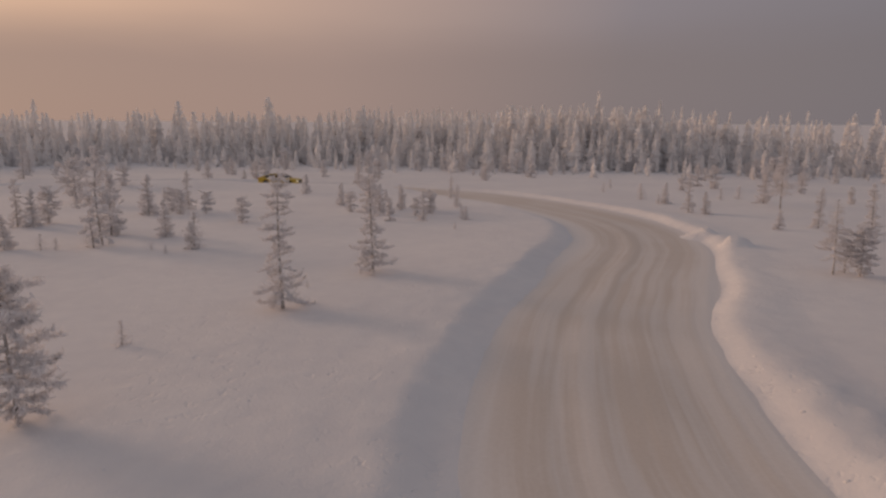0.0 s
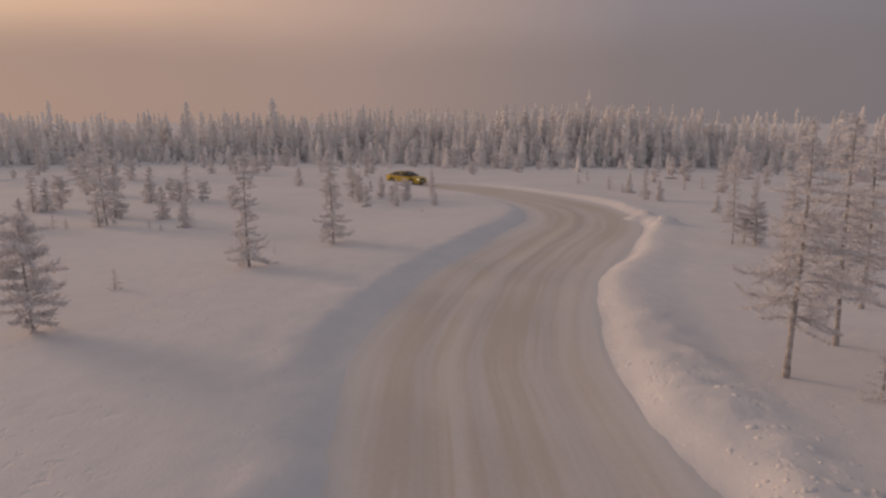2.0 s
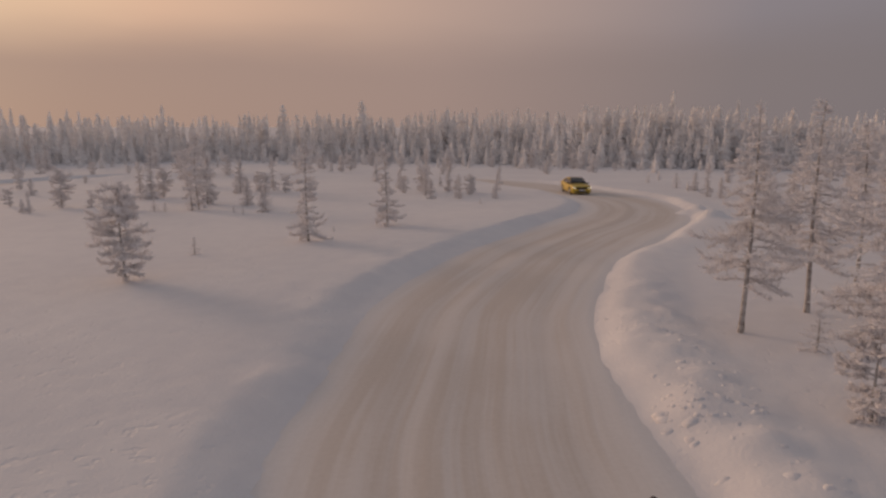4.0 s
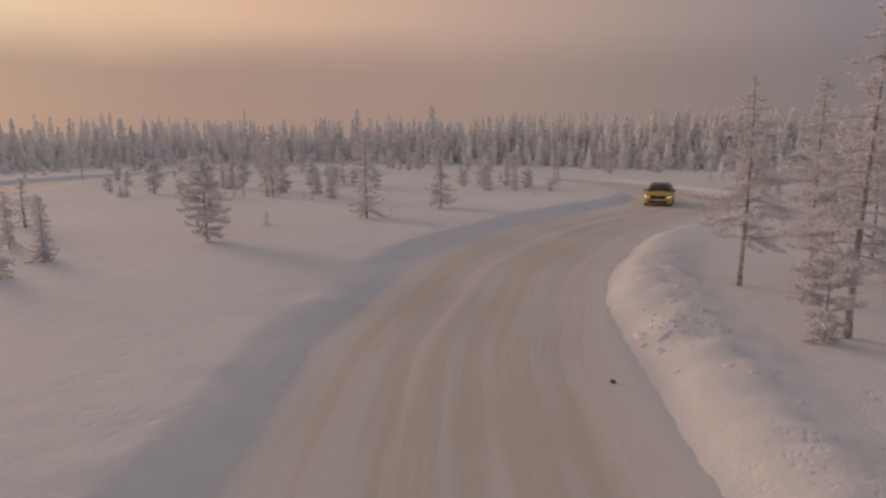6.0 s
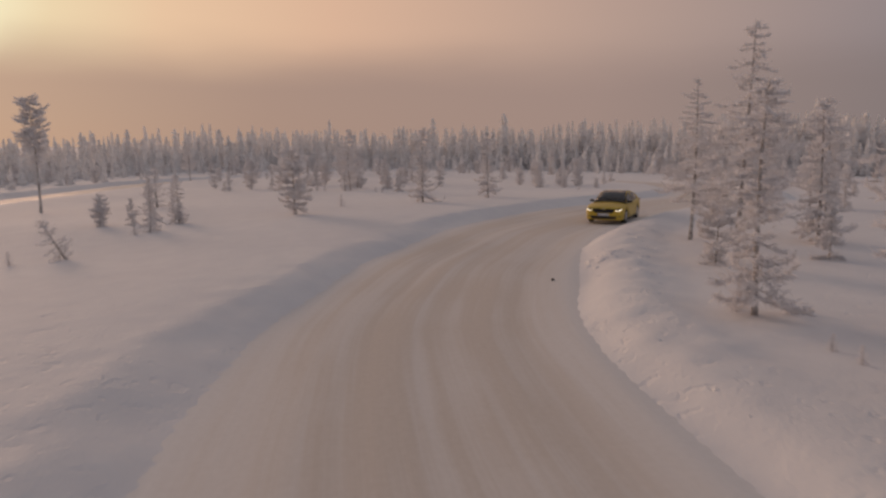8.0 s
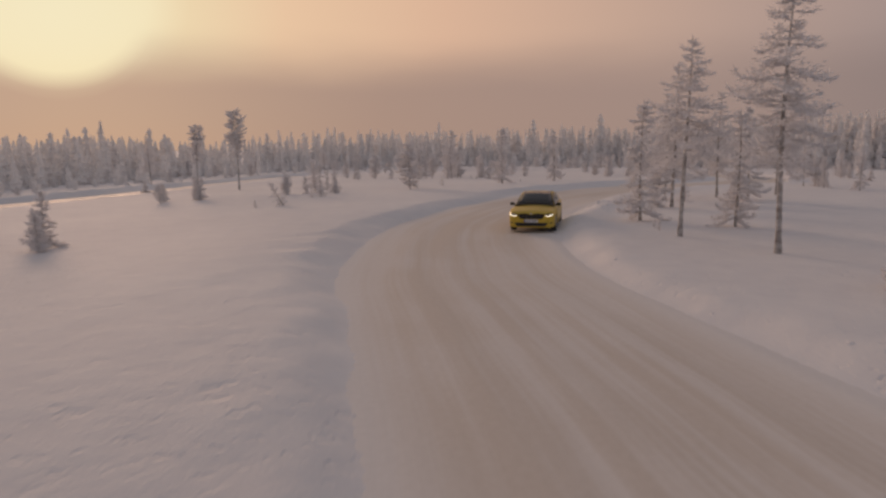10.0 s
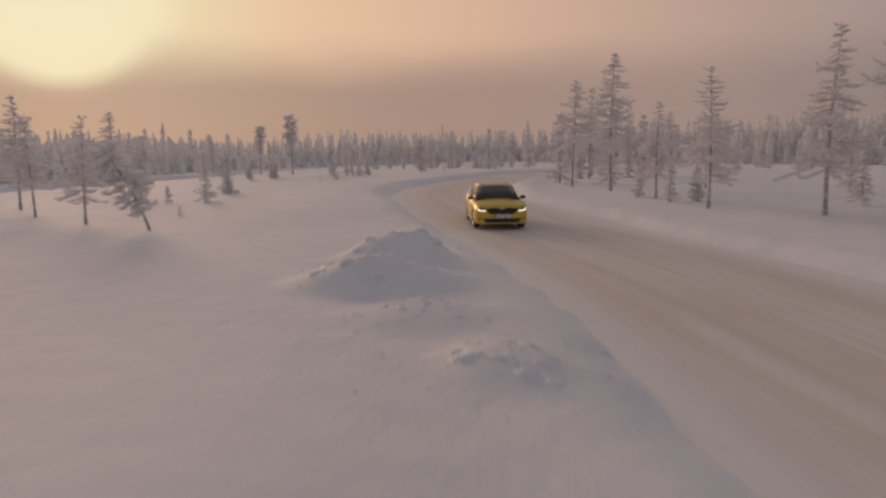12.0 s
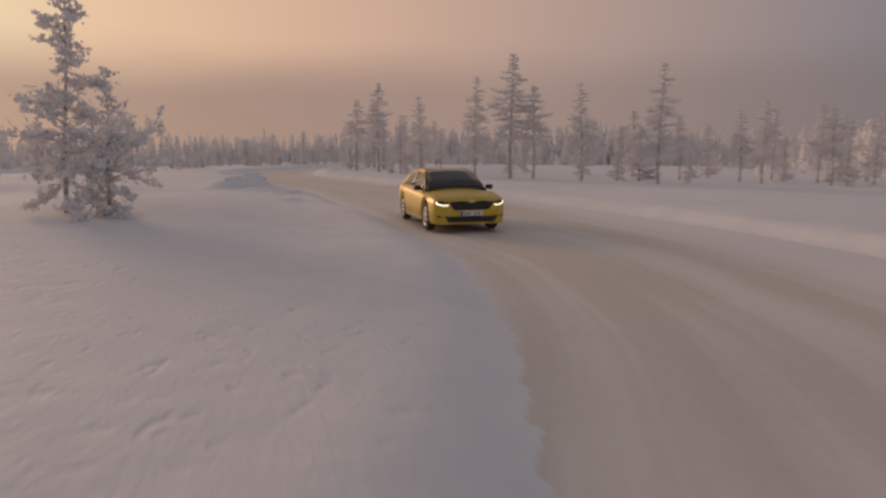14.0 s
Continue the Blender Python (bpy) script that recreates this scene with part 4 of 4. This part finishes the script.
    for ax in (AXLE_F, AXLE_R):
        for sgn in (1, -1):
            wheel = new("wheel")
            wheel.parent = car
            wheel.location = (ax, sgn * TREAD, WHEEL_R)
            prof = [(0.225, -0.10), (0.29, -0.115), (0.325, -0.09), (0.335, -0.05), (0.335, 0.05), (0.325, 0.09), (0.29, 0.115), (0.225, 0.10)]
            rows = [[(r * math.cos(a), y, r * math.sin(a)) for r, y in prof] for a in [2 * math.pi * k / 36 for k in range(37)]]
            part("tyre", sheet(rows, closed=True), RUBBER, wheel, "dark winter tyre dusted with snow")
            rim = bmesh.new()
            ring = [(0.228, 0.095), (0.222, 0.105), (0.200, 0.098), (0.195, 0.02), (0.20, -0.09), (0.228, -0.095)]
            grid = [[rim.verts.new((r * math.cos(a), y * sgn, r * math.sin(a))) for r, y in ring] for a in [2 * math.pi * k / 36 for k in range(36)]]
            for k in range(36):
                a, b = grid[k], grid[(k + 1) % 36]
                for i in range(len(ring) - 1):
                    rim.faces.new((a[i], a[i + 1], b[i + 1], b[i]))
            for k in range(5):
                bmesh.ops.create_cube(rim, size=1.0, matrix=pose(0, 0, 0, 0, 72 * k, 0) @ pose(0.115, 0.075 * sgn, 0, 0, 0, 6 * sgn) @ Matrix.Diagonal((0.19, 0.03, 0.055, 1)))
            bmesh.ops.create_cone(rim, cap_ends=True, segments=16, radius1=0.05, radius2=0.045, depth=0.04, matrix=pose(0, 0.08 * sgn, 0, 90, 0, 0))
            part("rim", rim, ALLOY, wheel, "five-spoke silver rim")
            disc = bmesh.new()
            bmesh.ops.create_cone(disc, cap_ends=True, segments=24, radius1=0.17, radius2=0.17, depth=0.02, matrix=pose(0, 0.03 * sgn, 0, 90, 0, 0))
            part("brake_disc", disc, BLACK, wheel)
            wheels.append((wheel, ax, sgn))
    return car, wheels


CAR, WHEELS = make_car()


# ---- loose snow ----
def rounded():
    """An octahedron split once and blown up to a ball."""
    v, f, seen = [Vector(p) for p in OCT], [], {}

    def half(a, b):
        k = (min(a, b), max(a, b))
        if k not in seen:
            seen[k] = len(v)
            v.append(((v[a] + v[b]) / 2).normalized())
        return seen[k]

    for a, b, c in OCT_F:
        ab, bc, ca = half(a, b), half(b, c), half(c, a)
        f += [(a, ab, ca), (ab, b, bc), (ca, bc, c), (ab, bc, ca)]
    return np.array([tuple(p) for p in v]), f


BALL, BALL_F = rounded()


def lumps(name, spots, label, category, mat=SNOW):
    """Small broken clods of snow, lying on the surface: (x, y, size)."""
    rng = np.random.RandomState(31)
    V, F = [], []
    xs, ys = np.array([p[0] for p in spots]), np.array([p[1] for p in spots])
    zs = ground_height(xs, ys)
    for (x, y, r), z in zip(spots, zs):
        a = rng.uniform(0, 3.14)
        m = np.array([[math.cos(a), math.sin(a), 0], [-math.sin(a), math.cos(a), 0], [0, 0, 1]])
        j = BALL * rng.uniform(0.82, 1.18, (len(BALL), 1)) * np.array([r, r * rng.uniform(0.6, 0.95), r * rng.uniform(0.4, 0.65)])
        b = len(V)
        V.extend((j @ m + np.array((x, y, z - r * 0.46))).tolist())
        F.extend([tuple(b + q for q in f) for f in BALL_F])
    return tagged(mesh_object(name, V, F, mat), label, category, kind="stuff")


def strewn(rng, x, y, sx, sy, count, lo, hi):
    return [(x + rng.normal(0, sx), y + rng.normal(0, sy), lo + (hi - lo) * 0.75 * rng.uniform() ** 3) for k in range(count)]


def make_clods():
    rng = np.random.RandomState(8)
    spots = strewn(rng, -1.8, 11.5, 1.0, 3.2, 260, 0.03, 0.13) + strewn(rng, -2.5, 17.5, 1.2, 2.0, 120, 0.03, 0.12)
    for x, y, r, h in PILES:
        spots += strewn(rng, x, y, r * 0.6, r * 0.6, 120, 0.03, 0.14) + strewn(rng, x, y, r * 0.5, r * 0.5, 45, 0.10, 0.34)
    spots += strewn(rng, 14.0, 35.5, 0.9, 2.4, 150, 0.04, 0.2)
    # along both banks
    n = np.stack([-TAN[:, 1], TAN[:, 0]], 1)
    bend = [i for i in range(len(LANE)) if LANE[i, 0] > 0 and -3 < LANE[i, 1] < 6.5]
    for k in range(110):
        i = bend[rng.randint(len(bend))]
        p = LANE[i] + n[i] * (HALF + rng.normal(1.75, 0.4))
        spots.append((p[0], p[1], 0.05 + 0.22 * rng.uniform() ** 2))
    for k in range(2600):
        i = rng.randint(len(LANE))
        if not -45 < LANE[i, 1] < 62 or LANE[i, 0] < -5:
            continue
        d = rng.choice([-1, 1]) * (HALF + rng.uniform(0.1, 1.3))
        p = LANE[i] + n[i] * d
        spots.append((p[0], p[1], 0.02 + 0.09 * rng.uniform() ** 2.5))
    lumps("snow_clods", spots, "broken snow clods strewn along the ploughed banks", "snow clods")
    # old trails across the bog
    trail = []
    for path in (((-9.6, 4.5), (-9.2, 7.3), (-9.4, 9.9), (-9.1, 12.7), (-8.9, 15.5), (-8.3, 18), (-7.6, 22.5), (-7.0, 27.5), (-6.4, 31)), ((-9.2, 13.5), (-7.6, 16.5), (-4.5, 17.5), (-2, 20)), ((-4, -3), (-1.5, -6), (1.2, -10)), ((22, -42), (27, -44.5), (31, -48), (35, -51), (40, -54))):
        for x, y in spline(list(path), 0.42):
            if rng.uniform() < 0.8:
                trail += strewn(rng, x, y, 0.3, 0.3, 5, 0.03, 0.11)
    lumps("trampled_snow", trail, "trampled snow of old trails over the bog", "snow trail")


make_clods()


def make_stone(x, y, size):
    bm = bmesh.new()
    bmesh.ops.create_icosphere(bm, subdivisions=2, radius=size)
    for v in bm.verts:
        v.co *= 1 + 0.25 * noise.noise(v.co * 9 / size * 0.1)
        v.co.z *= 0.6
    ob = part("stone", bm, STONE, None)
    ob.location = (x, y, float(land(np.array([x]), np.array([y]))[0]) - 0.20)
    return tagged(ob, "small dark stone lying on the packed snow", "stone")


make_stone(8.6, -0.5, 0.055)


def make_spray():
    """Powder snow whirled up behind the wheels: loose flakes in drifting puffs."""
    out = []
    for k, (lag, spread, count) in enumerate(((0.10, 0.5, 260), (0.2, 0.7, 260), (0.32, 0.9, 240), (0.46, 1.1, 200))):
        rng = np.random.RandomState(200 + k)
        items = []
        for i in range(count):
            p = Vector((rng.normal(-1.6, 0.8), rng.choice([-1, 1]) * (0.75 + abs(rng.normal(0, 0.3 * spread))), abs(rng.normal(0, 0.22 * spread)) + 0.02))
            items.append((p, Vector(rng.uniform(-1, 1, 3)), rng.uniform(0.015, 0.045), rng.uniform(0.01, 0.03)))
        v, f = tufts(items, rng)
        ob = mesh_object("snow_spray", v, f, FROST, smooth=False)
        out.append((tagged(ob, "powder snow whirled up behind the car", "snow spray", kind="stuff"), lag))
    return out


SPRAY = make_spray()

# seconds, place of the car's middle, heading in degrees (0 along +x)
DRIVE = [(0.0, -24.2, 73.0, -6), (0.5, -19.8, 72.0, -11), (1.2, -13.9, 70.3, -20), (2.0, -7.3, 67.2, -33), (2.5, -3.8, 64.7, -40), (3.0, -0.5, 61.3, -48), (4.0, 4.5, 52.6, -73), (5.2, 7.4, 42.4, -86), (6.5, 7.6, 31.4, -93),
         (7.0, 7.2, 26.0, -95), (8.0, 6.6, 15.5, -89), (9.0, 7.2, 5.7, -81), (10.2, 11.0, -7.4, -65), (11.4, 17.0, -18.8, -55), (12.2, 23.9, -26.9, -50), (12.5, 26.6, -29.9, -48), (13.0, 31.5, -34.75, -49), (14.0, 40.7, -45.55, -54)]


def glide(t):
    """Place and heading of the car at t, on a smooth line through DRIVE."""
    i = 0
    while i < len(DRIVE) - 2 and t > DRIVE[i + 1][0]:
        i += 1
    p, q = DRIVE[i], DRIVE[i + 1]
    o, r = DRIVE[max(i - 1, 0)], DRIVE[min(i + 2, len(DRIVE) - 1)]
    h = q[0] - p[0]
    u = (t - p[0]) / h
    out = []
    for k in (1, 2, 3):
        m0, m1 = (q[k] - o[k]) / (q[0] - o[0]), (r[k] - p[k]) / (r[0] - p[0])
        out.append((2 * u ** 3 - 3 * u * u + 1) * p[k] + (u ** 3 - 2 * u * u + u) * h * m0 + (3 * u * u - 2 * u ** 3) * q[k] + (u ** 3 - u * u) * h * m1)
    return out


def motions():
    rows, turns, roll, last = [], [], 0.0, None
    for k in range(0, 14 * FPS + 1):
        t = k / FPS
        x, y, a = glide(t)
        if last:
            roll += math.degrees(math.hypot(x - last[0], y - last[1]) / WHEEL_R)
        last = (x, y)
        turns.append((t, roll))
        if k % 6 == 0:
            z = float(land(np.array([x]), np.array([y]))[0]) - 0.225
            rows.append((t, pose(x, y, z, 0, 0, a)))
    walk(CAR, rows)
    for puff, lag in SPRAY:
        drift = []
        for k in range(0, 14 * FPS + 1, 6):
            x, y, a = glide(max(0.0, k / FPS - lag))
            z = float(land(np.array([x]), np.array([y]))[0]) - 0.22
            drift.append((k / FPS, pose(x, y, z, 0, 0, a)))
        walk(puff, drift)
    for wheel, ax, sgn in WHEELS:
        walk(wheel, [(t, pose(ax, sgn * TREAD, WHEEL_R, 0, r % 360, 0)) for t, r in turns])


motions()
